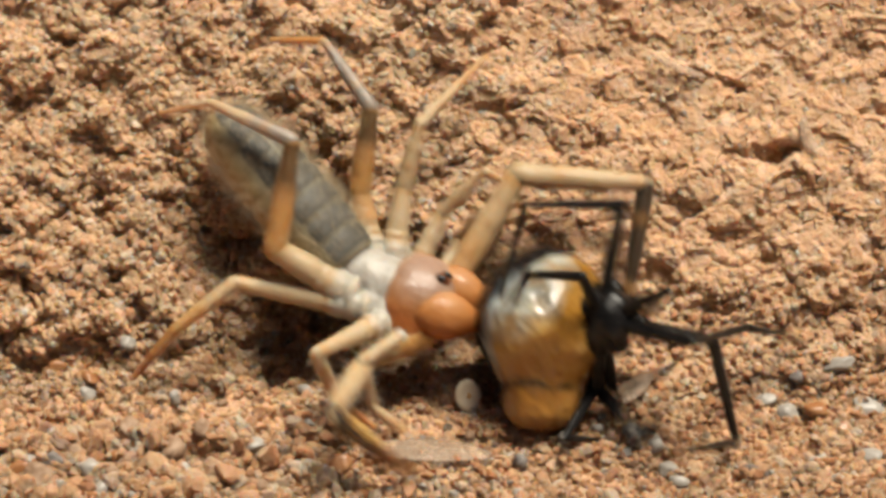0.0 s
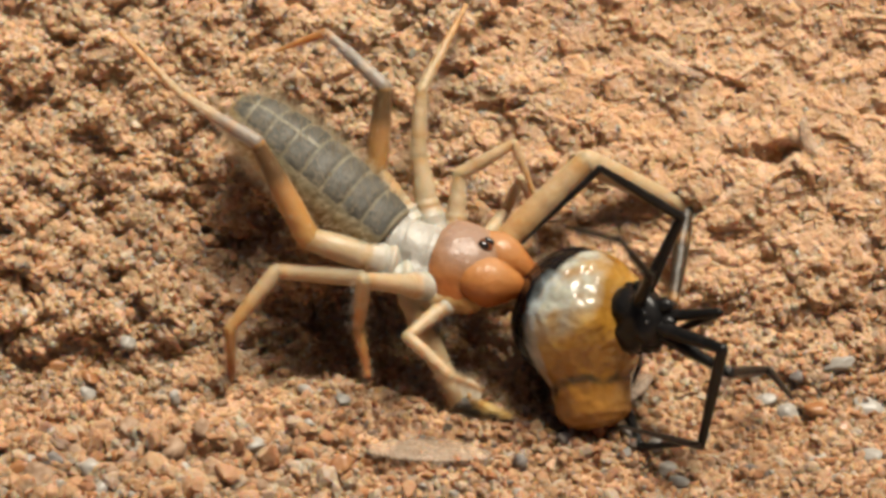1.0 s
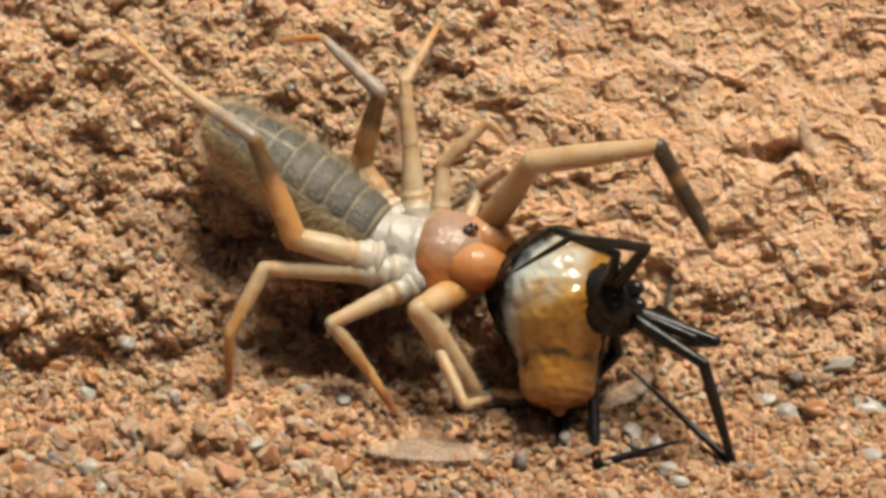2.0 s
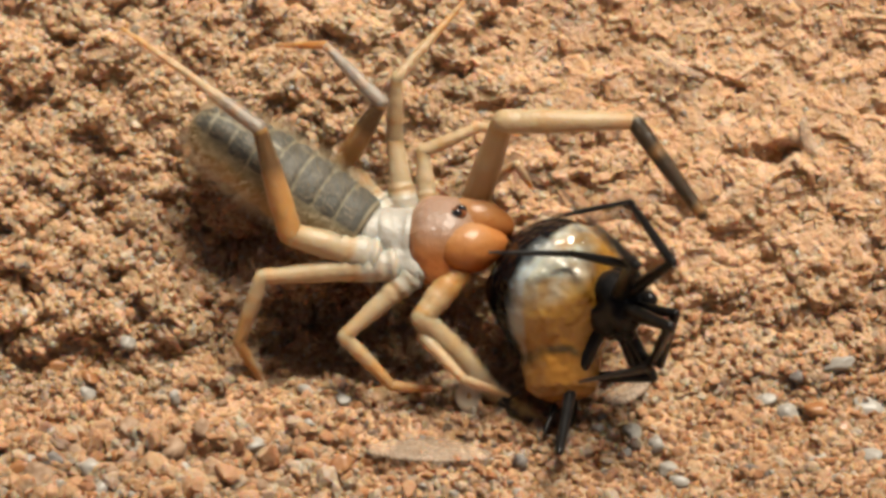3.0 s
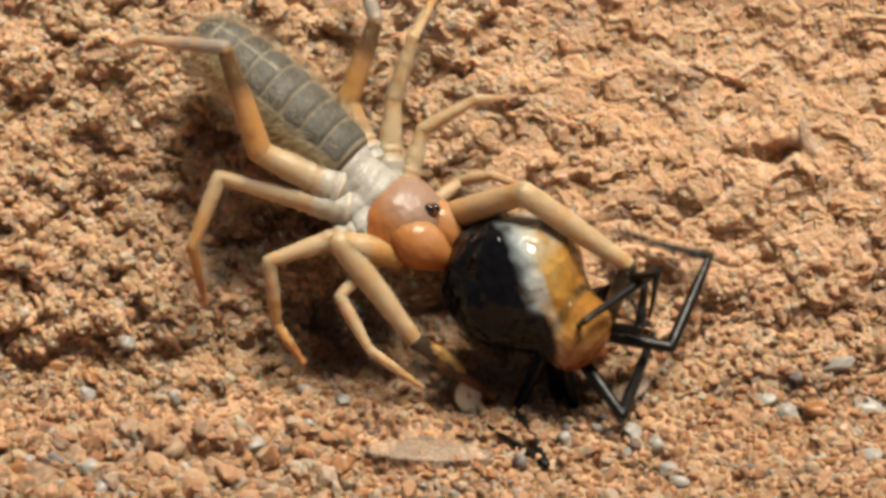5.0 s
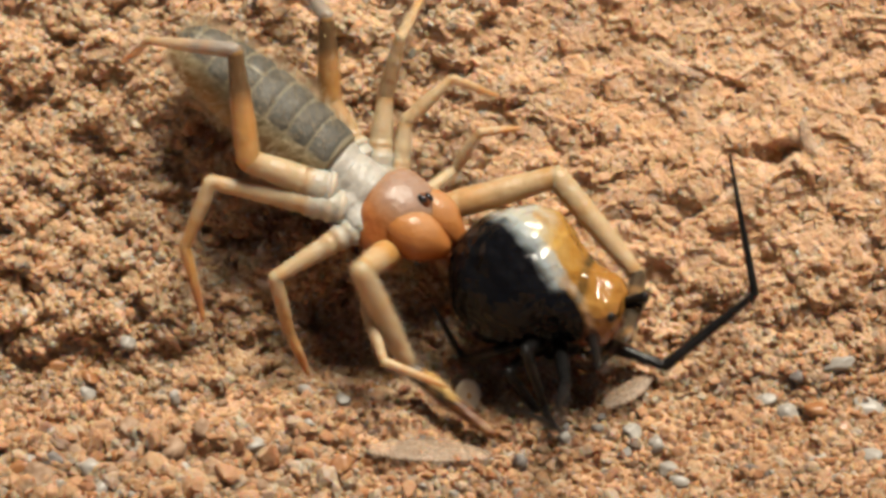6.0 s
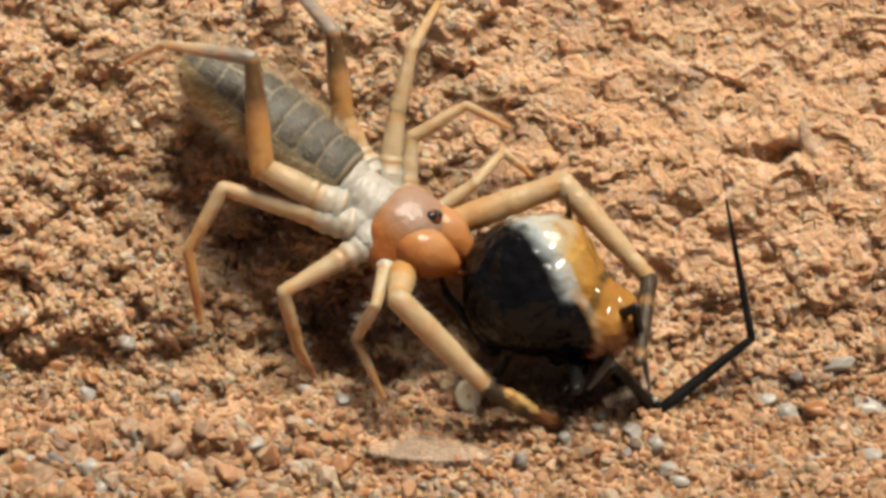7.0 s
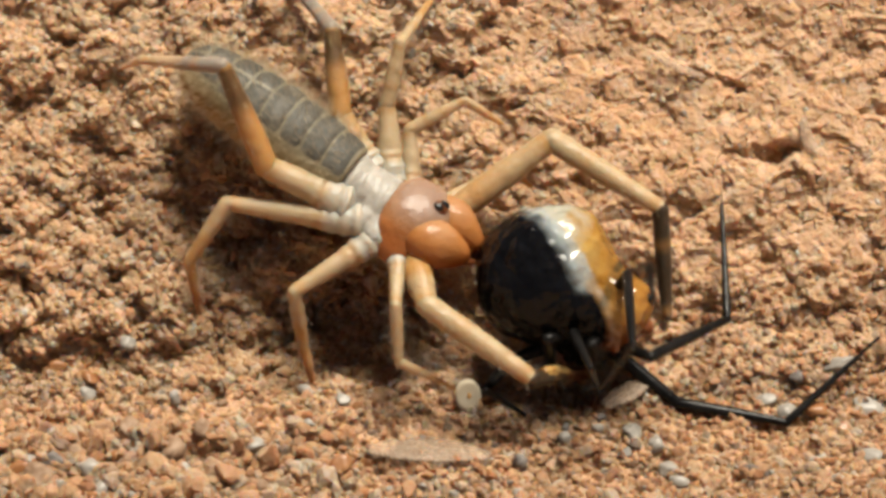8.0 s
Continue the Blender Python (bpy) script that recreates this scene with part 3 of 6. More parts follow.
NEAR_LEG2_3 = [(0, -4.8, -12.57, 2.86), (0.2, -3.85, -13.74, 1.54), (0.5, -5.82, -10.06, -1.56), (0.7, -11.63, -10.72, -1.07), (1, -5.24, -8.87, 3.56), (1.2, -5.39, -12.39, 1.85), (1.5, -8.36, -9.96, 1.18), (1.7, -4.55, -11.54, 0.98), (2.8, -1.2, -11.27, -0.48), (3, -0.24, -9.97, 0.68), (3.5, -1.61, -9.76, 2.14), (4, -1.45, -10.16, 0.62), (4.2, -1.77, -10.02, -0.47), (4.5, -10.25, -7.07, -0.83), (4.7, -9.85, -7.98, -0.51), (5.8, -9.78, -8.54, 1.07), (6, -9.65, -8.85, -1.43), (6.5, -9.47, -9.07, -2.04), (7, -9.26, -9.13, -2.31), (7.5, -9.16, -10.07, -1.66), (8, -9.24, -9.84, -1.83)]
NEAR_LEG1_1 = [(0, -5.69, -7.86, 4.5), (0.2, -4.27, -10.05, 2.64), (0.5, -4.67, -6.83, 3.65), (0.7, -0.93, -6.46, 4.21), (1, -2.5, -6.11, 4.08), (1.2, -0.14, -7.05, 4.8), (1.5, -3.04, -5.79, 4.73), (1.7, 0.29, -7.18, 3.91), (2.8, -2.91, -5.77, 1.79), (3, -1.42, -6.14, 2.7), (3.5, -1.55, -5.63, 3.3), (4, -1.77, -6.36, 2.08), (4.2, -3.23, -6.86, 1.8), (4.5, -5.67, -0.18, 3.05), (4.7, -7.22, -2.81, 3.57), (5.8, -5.8, -3.75, 1.79), (6, -5.42, -4.14, 2.39), (6.5, -5.1, -3.52, 4.48), (7, -4.69, -3.9, 5.25), (7.5, -4.5, -4.1, 4.97), (8, -3.31, -3.91, 4.87)]
NEAR_LEG1_2 = [(0, -4.95, -11.13, 1.93), (0.2, -1.36, -13.07, 3.12), (0.5, -2.03, -10.06, 4.27), (0.7, 1.83, -9.54, 5.06), (1, 0.57, -8.91, 4.81), (1.2, 3.98, -6.53, 5.53), (1.5, -0.08, -8.68, 5.58), (1.7, 2.37, -10.6, 5.24), (2.8, -1.87, -9.78, 2.58), (3, 1.44, -9.13, 3.52), (3.5, 1.02, -8.86, 4.18), (4, -0.41, -10.33, 2.5), (4.2, -1.97, -10.66, 3.13), (4.5, -4.32, -4.18, 3.05), (4.7, -5.19, -6.5, 3.86), (5.8, -4.96, -7.89, 1.79), (6, -4.12, -7.88, 3.85), (6.5, -6.55, -6.35, 1.7), (7, -6.14, -6.34, 2.12), (7.5, -5.6, -5.99, 8.57), (8, -3.13, -7.89, 3.49)]
NEAR_LEG1_3 = [(0, -1.36, -13.96, 1.24), (0.2, 3.09, -13.34, 1.92), (0.5, 0.65, -11.18, 0.67), (0.7, 3.84, -10.37, 0.98), (1, 2.64, -9.97, 0.81), (1.2, 4.23, -8.75, 1.48), (1.5, 1.44, -9.95, 1.4), (1.7, 3.84, -10.17, 0.88), (2.8, 1.31, -11.41, -0.36), (3, 4.65, -10.39, 0.44), (3.5, 4.63, -10.53, 1.83), (4, 2.72, -13.72, 2.38), (4.2, 1.44, -12, 0.32), (4.5, -0.28, -6.42, 3.04), (4.7, -1.75, -9.49, 3.14), (5.8, -0.71, -9.7, 1.8), (6, 0.17, -9.6, 3.92), (6.5, -3.81, -10.07, 1.81), (7, -4.15, -10.51, 2.26), (7.5, -3.76, -10.22, 8.71), (8, 0.64, -9.75, 1.57)]
NEAR_PALP_1 = [(0, -5.24, -7.72, 2.07), (0.2, -4.35, -7.08, 1.93), (0.5, -4.08, -5.68, 3.46), (0.7, -1.4, -2.72, 5.03), (1, -2.45, -3.26, 1.92), (1.2, -2.12, -3.95, 2.91), (1.5, -2.17, -5.37, 4.61), (1.7, -1.29, -4.34, 5.32), (2.8, -2.64, -3.99, 2.69), (3, -1.47, -4.88, 2.95), (3.5, -2.22, -0.64, 4.6), (4, 1, -4.94, 5.39), (4.2, -2.68, -5.25, 4.57), (4.5, -2.72, -0.35, 5.11), (4.7, -6.41, 0.65, 4.42), (5.8, -7.92, -0.75, 2.03), (6, -5.67, -1.54, 5.41), (6.5, -3.62, -2.32, 5.69), (7, -3.11, -3.5, 5.64), (7.5, -1.93, -4.3, 4.82), (8, -1.14, -3.91, 4.71)]
NEAR_PALP_2 = [(0, -7.58, -11.1, 9.98), (0.2, -4.17, -15.59, 4.6), (0.5, 1.6, -11.41, -0.33), (0.7, 4.52, -8.22, 1.24), (1, 1.07, -11, -0.79), (1.2, 1.67, -11.27, -0.51), (1.5, 1.76, -12.45, 0.86), (1.7, 3.02, -10.08, 0.03), (2.8, 0.58, -11.94, 0.25), (3, 4.13, -10.7, -0.83), (3.5, 4.96, -4.69, 8), (4, 8.99, -8.85, 6.02), (4.2, 3.95, -8.65, -0.34), (4.5, 3.13, -7.08, 5.4), (4.7, -0.93, -6.33, 3.46), (5.8, -3.46, -7.74, -1.26), (6, -2.36, -8.38, 0.73), (6.5, 0.63, -9.87, 3.58), (7, 3.01, -9.67, 3.63), (7.5, 5.49, -9.24, 5.16), (8, 6.17, -9, 5.11)]
NEAR_PALP_3 = [(0, -2.43, -15.56, 6.54), (0.2, 3.46, -15.45, 4.41), (0.5, 7.84, -14.25, 3.01), (0.7, 11.29, -11.27, -0.48), (1, 7.88, -13.25, 1.81), (1.2, 8.54, -13.44, 2), (1.5, 9.08, -11.02, -0.76), (1.7, 10.31, -12.26, 0.62), (2.8, 6.6, -8.29, -2.69), (3, 9.8, -14.17, 2.92), (3.5, 12.42, -6.3, 7.99), (4, 11.98, -14.65, 2.05), (4.2, 9.11, -13.63, 2.25), (4.5, 9.11, -11.79, 5.87), (4.7, 4.14, -10.23, -0.7), (5.8, 2.61, -11.92, 0.72), (6, 3.42, -13.02, 2.51), (6.5, 6.85, -13.27, 0.74), (7, 9.06, -13.19, 0.59), (7.5, 10.32, -8.62, -0.72), (8, 10.53, -8.84, -1.15)]
FAR_LEG4_1 = [(0, -5.95, 4.07, -1.33), (0.2, -5.01, 3.14, -1.36), (0.5, -6.33, 5.69, -1.23), (0.7, -5.89, 5.79, -1.22), (1, -4.84, 5.51, -1.32), (1.2, -4.48, 5.6, -1.31), (1.5, -7.23, 6.57, -1.26), (1.7, -5.92, 5.93, -1.31), (2.8, -6.2, 6.47, -1.33), (3, -7.12, 6.09, -1.34), (3.5, -7.66, 5.9, -1.3), (4, -5.74, 5.92, -1.31), (4.2, -6.7, 6.6, -1.32), (4.5, -6.54, 11.68, -1.21), (4.7, -6.36, 10.55, -1.23), (5.8, -8.24, 10.93, -1.28), (6, -8.03, 10.54, -1.29), (6.5, -7.92, 10.29, -1.28), (7, -7.14, 9.44, -1.26), (7.5, -7.13, 9.49, -1.26), (8, -7.3, 9.58, -1.24)]
FAR_LEG4_2 = [(0, -5.15, 10.1, -0.02), (0.2, -4.33, 9.06, 0.45), (0.5, -5.89, 11.91, -1.23), (0.7, -4.53, 11.87, -1.22), (1, -4.15, 11.54, 0.1), (1.2, -3.71, 11.49, 0.56), (1.5, -6.01, 12.12, 1.29), (1.7, -4.99, 11.16, 1.94), (2.8, -3.63, 10.92, 2.19), (3, -4.37, 10.32, 2.32), (3.5, -4.86, 10.44, 1.91), (4, -6.22, 11.66, 1.04), (4.2, -4.25, 11.7, 1.29), (4.5, -8.19, 17.69, -1.21), (4.7, -4.11, 16.36, -1.23), (5.8, -8.61, 16.68, 1.08), (6, -8.28, 16.49, 0.54), (6.5, -8.2, 16.16, 0.77), (7, -7.82, 15.42, 0.36), (7.5, -8.18, 15.31, 0.67), (8, -7.99, 15.77, -1.24)]
FAR_LEG4_3 = [(0, -8.48, 14.82, -0.83), (0.2, -7.49, 13.85, -0.57), (0.5, -7.62, 17.13, -3.15), (0.7, -7.07, 17.09, -1.85), (1, -8.34, 15.46, -0.94), (1.2, -7.97, 15.48, 0.56), (1.5, -9.55, 15.92, -1.38), (1.7, -8.86, 15.17, 0.21), (2.8, -8.02, 14.68, 1.42), (3, -8.32, 14.41, 1.04), (3.5, -8.58, 14.7, 0.46), (4, -9.56, 15.58, -1.71), (4.2, -8.35, 15.65, 0.05), (4.5, -11.01, 21.26, -4.86), (4.7, -5.72, 21.19, -4.09), (5.8, -10.41, 20.07, -3.32), (6, -10.73, 20, -3.42), (6.5, -10.4, 18.7, -4), (7, -10.61, 18.73, -3.55), (7.5, -10.75, 18.75, -3.28), (8, -10.46, 18.89, -5.51)]
FAR_LEG4_4 = [(0, -12.36, 15.09, -3.32), (0.2, -11.52, 15.05, -2.5), (0.5, -10.42, 14.4, -5.61), (0.7, -9.58, 14.77, -4.97), (1, -11.97, 14.29, -3.55), (1.2, -11.89, 14.6, -1.72), (1.5, -12.04, 14.78, -5.11), (1.7, -11.95, 15.09, -3.23), (2.8, -11.86, 14.57, -1.15), (3, -11.9, 14.61, -1.88), (3.5, -11.94, 14.65, -2.72), (4, -12.06, 15.22, -5.58), (4.2, -11.93, 14.65, -2.7), (4.5, -11.86, 18.6, -1.18), (4.7, -9.24, 20.66, -7.04), (5.8, -12.55, 20.68, -7.37), (6, -12.56, 20.7, -7.61), (6.5, -12.58, 19.9, -7.9), (7, -12.56, 19.87, -7.58), (7.5, -12.55, 19.86, -7.39), (8, -12.27, 19.42, -1.3)]
FAR_LEG3_1 = [(0, -2.79, 4.5, -1.55), (0.2, -1.94, 3.69, -1.57), (0.5, -4.37, 6.35, -1.49), (0.7, -3.66, 7.02, -1.48), (1, -1.78, 6.66, -1.54), (1.2, -1.15, 6.72, -1.54), (1.5, -3.94, 7.78, -1.51), (1.7, -2.38, 7.22, -1.54), (2.8, -2.82, 7.82, -1.55), (3, -3.48, 7.92, -1.56), (3.5, -3.91, 8.18, -1.53), (4, -2.71, 7.45, -1.53), (4.2, -3.61, 7.77, -1.54), (4.5, -3.61, 12.65, -1.46), (4.7, -3.42, 10.72, -1.49), (5.8, -4.01, 11.38, -1.52), (6, -4.12, 11.03, -1.52), (6.5, -3.93, 10.84, -1.52), (7, -3.28, 9.82, -1.51), (7.5, -3.44, 9.94, -1.51), (8, -4.01, 10.29, -1.48)]
FAR_LEG3_2 = [(0, -1.67, 8.89, -0.66), (0.2, -0.87, 8.09, -0.66), (0.5, -3.62, 10.62, 0.1), (0.7, -3.21, 11.62, -1.48), (1, -1.6, 11.28, -1.54), (1.2, -1.35, 11.33, -1.54), (1.5, -3.67, 11.56, 1.12), (1.7, -2.79, 11.81, -1.22), (2.8, -2.77, 12.18, -0.04), (3, -3.34, 12.09, 0.42), (3.5, -3.19, 12.37, 0.27), (4, -2.79, 12.01, -0.8), (4.2, -2.47, 12.15, -0.59), (4.5, -2.67, 17.05, -0.42), (4.7, -1.76, 15.02, -1.21), (5.8, -3.67, 15.43, 0.68), (6, -3.03, 14.96, 0.65), (6.5, -2.96, 15.05, 0.12), (7, -2.24, 14.32, -1.51), (7.5, -2.42, 14.44, -1.51), (8, -3.06, 14.67, -0.38)]
FAR_LEG3_3 = [(0, 3.1, 13.9, -3.89), (0.2, 3.51, 13.11, -4.39), (0.5, -0.16, 13.2, -6.2), (0.7, 0.25, 17.25, -5.3), (1, 1.67, 17.6, -4.31), (1.2, 1.48, 17.26, -5.43), (1.5, 1.45, 17.23, 1.12), (1.7, 0.25, 17.27, -5.6), (2.8, 0.25, 17.23, -4.91), (3, 1.45, 17.62, -1.73), (3.5, 1.46, 17.69, -2.62), (4, 0.66, 17.24, -5.16), (4.2, 1.06, 17.24, -5.05), (4.5, -0.99, 20.65, -6.94), (4.7, 0.25, 19.43, -7.11), (5.8, -1.81, 18.93, -5.84), (6, -1.19, 18.91, -5.62), (6.5, -0.78, 18.55, -6.31), (7, 0.25, 19.01, -6.99), (7.5, 0.04, 19.02, -7.1), (8, -0.58, 18.56, -6.47)]
FAR_LEG2_1 = [(0, -0.08, 2.61, -1.55), (0.2, 1.11, 1.78, -1.55), (0.5, -1.83, 5.03, -1.51), (0.7, -0.57, 6.1, -1.5), (1, 1.19, 5.31, -1.54), (1.2, 1.56, 5.29, -1.54), (1.5, -1.81, 6.47, -1.52), (1.7, 0.18, 5.9, -1.54), (2.8, -1.45, 6.71, -1.55), (3, -1.45, 6.97, -1.55), (3.5, -1.84, 7.22, -1.54), (4, -1.38, 6.03, -1.54), (4.2, -1.31, 6.29, -1.54), (4.5, -0.01, 10.95, -1.51), (4.7, -0.96, 8.5, -1.51), (5.8, -2.63, 9.49, -1.53), (6, -2.67, 9.13, -1.53), (6.5, -2.6, 9.01, -1.52), (7, -2.2, 7.96, -1.53), (7.5, -2.21, 8.06, -1.52), (8, -2.37, 8.51, -1.52)]
FAR_LEG2_2 = [(0, 2.93, 5.5, 0.13), (0.2, 4.12, 4.68, 0.1), (0.5, 1.31, 7.83, 0.09), (0.7, 3.57, 7.69, -0.74), (1, 5.06, 7.51, -0.87), (1.2, 5.17, 7.85, -0.72), (1.5, 2.11, 7.77, 0.25), (1.7, 3.11, 9, -0.13), (2.8, 2.59, 8.41, -0.56), (3, 2.69, 8.73, -1.42), (3.5, 2.21, 9.07, -0.91), (4, 1.14, 9.61, -0.5), (4.2, 2.32, 8.83, -0.76), (4.5, 3.21, 13.75, -0.09), (4.7, 2.94, 10.68, -0.95), (5.8, 0.84, 12.19, -0.59), (6, 0.65, 12.17, -1.43), (6.5, 1.21, 11.25, -0.66), (7, 1.65, 10.24, -1.06), (7.5, 1.84, 9.89, -0.85), (8, 1.55, 10.58, -0.74)]
FAR_LEG2_3 = [(0, 4.72, 4.52, -3.34), (0.2, 5.94, 4.11, -3.44), (0.5, 3.5, 7.77, -3.28), (0.7, 5.94, 6.15, -3.6), (1, 6.51, 3.88, -1.79), (1.2, 6.43, 4.03, -0.75), (1.5, 3.9, 5.72, -2.72), (1.7, 4.72, 7.78, -3.61), (2.8, 4.73, 7.79, -3.91), (3, 5.55, 8.2, -4.2), (3.5, 4.33, 8.41, -4.27), (4, 3.5, 8.59, -3.6), (4.2, 5.53, 8.58, -3.17), (4.5, 5.03, 10.17, -0.29), (4.7, 4.94, 10.86, -4.44), (5.8, 3.1, 11.04, -3.71), (6, 3.9, 11.03, -3.5), (6.5, 4.29, 8.94, -1.81), (7, 4.72, 8.78, -3.21), (7.5, 4.73, 8.79, -3.43), (8, 4.31, 8.98, -3.19)]
FAR_LEG1_1 = [(0, 1.26, 0.76, -3.9), (0.2, 2.7, -0.18, -3.9), (0.5, 1.98, 2.83, -3.88), (0.7, 4.2, 3.92, -3.85), (1, 4.6, 2.87, -3.9), (1.2, 4.26, 3.17, -3.94), (1.5, 2.24, 4.06, -3.86), (1.7, 2.4, 4.18, -3.86), (2.8, 3.11, 4.63, -3.87), (3, 3.26, 4.7, -3.87), (3.5, 3.45, 4.87, -3.9), (4, 4.24, 4.18, -3.9), (4.2, 2.53, 3.94, -3.86), (4.5, 2.74, 8.27, -3.83), (4.7, 1.87, 4.79, -3.92), (5.8, 0.15, 6.59, -3.85), (6, 0.86, 5.75, -3.78), (6.5, 2.07, 4.91, -2.83), (7, 2.22, 4.66, -1.46), (7.5, 2.27, 4.7, -2.37), (8, 2.29, 4.69, -3.86)]
FAR_LEG1_2 = [(0, 2.82, 2.69, -1.29), (0.2, 4.36, 1.65, -1.29), (0.5, 3.52, 4.74, -1.25), (0.7, 5.62, 5.87, -1.19), (1, 5.54, 5.03, -1.18), (1.2, 5.95, 4.65, -1.13), (1.5, 4.16, 5.51, -1.19), (1.7, 4.33, 5.6, -1.18), (2.8, 5.05, 5.97, -1.16), (3, 5.18, 6.05, -1.15), (3.5, 5.35, 6.15, -1.12), (4, 6.21, 5.3, -1.11), (4.2, 4.23, 5.69, -1.22), (4.5, 4.88, 9.2, -1.09), (4.7, 4.2, 4.95, -1.18), (5.8, 2.02, 8.16, -1.21), (6, 2.67, 8.34, -2.08), (6.5, 4.41, 7.4, -1.69), (7, 4.31, 6.96, -3.28), (7.5, 4.26, 6.88, -0.31), (8, 4.46, 5.79, -1.21)]
FAR_LEG1_3 = [(0, 5.58, 3.21, -1.37), (0.2, 7.12, 1.66, -1.85), (0.5, 5.93, 4.5, -2.68), (0.7, 7.16, 4.92, -3.35), (1, 6.35, 3.3, -3.25), (1.2, 6.76, 3.71, -3.66), (1.5, 5.52, 3.7, -2.86), (1.7, 5.63, 3.8, -2.91), (2.8, 6.23, 4.4, -3.17), (3, 6.34, 4.51, -3.2), (3.5, 6.34, 4.51, -3.18), (4, 7.16, 3.7, -3.22), (4.2, 6.65, 5.31, -2.6), (4.5, 5.94, 7.77, -3.27), (4.7, 5.94, 4.11, -3.23), (5.8, 4.76, 7.56, -1.32), (6, 5.46, 8.67, -2.01), (6.5, 6.35, 6.14, -3.29), (7, 6.37, 5.35, -4.32), (7.5, 6.3, 5.29, -1.42), (8, 6.33, 4.52, -2.88)]
FAR_PALP_1 = [(0, 5.36, 5.33, -0.9), (0.2, 5.24, 2.08, 5.6), (0.5, 4.76, 7.01, -5.41), (0.7, 6.79, 5.99, 5.67), (1, 10.22, 6.27, -0.76), (1.2, 7.57, 4.9, 5.69), (1.5, 3.32, 7.08, 5.66), (1.7, 6.09, 5.87, 5.68), (2.8, 5.59, 7.08, 5.71), (3, 4.18, 8.91, 4.92), (3.5, 3.83, 8.49, 5.74), (4, 9.96, 5.99, 3.26), (4.2, 7.07, 4.13, 5.68), (4.5, 7.53, 8.51, 5.08), (4.7, 6.03, 3.96, 5.63), (5.8, 5.08, 5.03, 5.62), (6, 8.1, 5.14, -0.87), (6.5, 7.75, 6.53, -2.6), (7, 8.54, 4.67, -0.84), (7.5, 8.07, 6.07, -0.85), (8, 7.75, 7.79, -0.82)]
FAR_PALP_2 = [(0, 14.48, 4.69, -0.4), (0.2, 14.26, 2.2, 3.98), (0.5, 12.77, 4.89, -1.52), (0.7, 15.61, 4.15, 4.02), (1, 17.64, 2.91, -4.94), (1.2, 16.58, 5.24, 4.06), (1.5, 11.32, 10.68, 8.29), (1.7, 14.62, 7.84, 8.36), (2.8, 14.32, 6.01, 8.29), (3, 13.33, 8.9, 5.41), (3.5, 12.67, 8.6, 8.15), (4, 17.25, 0.84, 1.17), (4.2, 15.13, 0.1, 4.05), (4.5, 15.05, 3.3, 5.48), (4.7, 13.39, -1.13, 3.68), (5.8, 12.4, -0.21, 3.88), (6, 13.92, -1.92, -0.5), (6.5, 15.36, 1.45, -2.18), (7, 14.69, -2.11, -0.44), (7.5, 15.38, 0.56, -0.44), (8, 15.48, 2.89, -0.41)]
FAR_PALP_3 = [(0, 13.2, -3.25, -0.35), (0.2, 14.62, -5.6, 2.03), (0.5, 14.07, -0.36, 4.43), (0.7, 16.62, -2.9, 0.29), (1, 16.38, -3.99, -1.02), (1.2, 17.58, -1.94, 0.58), (1.5, 17.1, 5.64, 5.85), (1.7, 18.99, 1.35, 6.49), (2.8, 17.17, -1.07, 5.74), (3, 18.04, 2.39, 5.69), (3.5, 17.48, 2.4, 6.39), (4, 17.92, -6.05, -2.92), (4.2, 18.76, -6.55, 1.34), (4.5, 17.63, -3.16, 1.44), (4.7, 10.62, -7.9, 0.35), (5.8, 12.99, -8.09, 2.4), (6, 12.8, -6.24, 6.18), (6.5, 15.86, -6.4, -0.51), (7, 13.64, -7.84, 5.1), (7.5, 15.1, -6.88, -3.47), (8, 16.07, -4.83, -2.57)]
PREY_MIDDLE = [(0, 7.03, -5.43, 1.6), (0.2, 8.63, -7.23, 1.6), (0.5, 7.63, -4.63, 1.6), (0.7, 9.43, -4.23, 1.6), (1, 9.82, -5.43, 1.6), (1.2, 9.5, -5.03, 1.6), (1.5, 7.63, -3.63, 1.6), (1.7, 8.23, -4.03, 1.6), (2.8, 7.43, -3.43, 1.6), (3, 8.15, -3.43, 1.6), (3.5, 8.55, -3.43, 1.6), (4, 9.03, -4.75, 1.6), (4.2, 6.83, -4.75, 1.6), (4.5, 8.15, -1.96, 1.6), (4.7, 5.43, -2.76, 1.6), (5.8, 5.59, -1.76, 1.6), (6, 5.87, -2.24, 1.6), (6.5, 5.87, -1.84, 1.6), (7, 6.79, -2.8, 1.6), (7.5, 7.31, -2.84, 1.6), (8, 7.79, -2.12, 1.6)]
PREY_TIP = [(0, 0, -1, 0), (0.2, 0, -1, 0), (0.5, 0.15, -0.99, 0), (0.7, 0.27, -0.96, 0), (1, 0.15, -0.98, 0.1), (1.2, 0.13, -0.99, 0.1), (1.5, 0.2, -0.98, 0), (1.7, 0.05, -0.98, 0.2), (2.8, -0.05, -0.99, 0.1), (3, 0.05, -0.99, 0.1), (3.5, 0.05, -0.99, 0.1), (4, 0.35, -0.91, 0.2), (4.2, 0.31, -0.93, 0.21), (4.5, 0.61, -0.76, 0.2), (4.7, 0.67, -0.72, 0.2), (5.8, 0.92, -0.36, 0.15), (6, 0.92, -0.36, 0.15), (6.5, 0.89, -0.43, 0.15), (7, 0.88, -0.46, 0.15), (7.5, 0.89, -0.44, 0.15), (8, 0.88, -0.46, 0.15)]
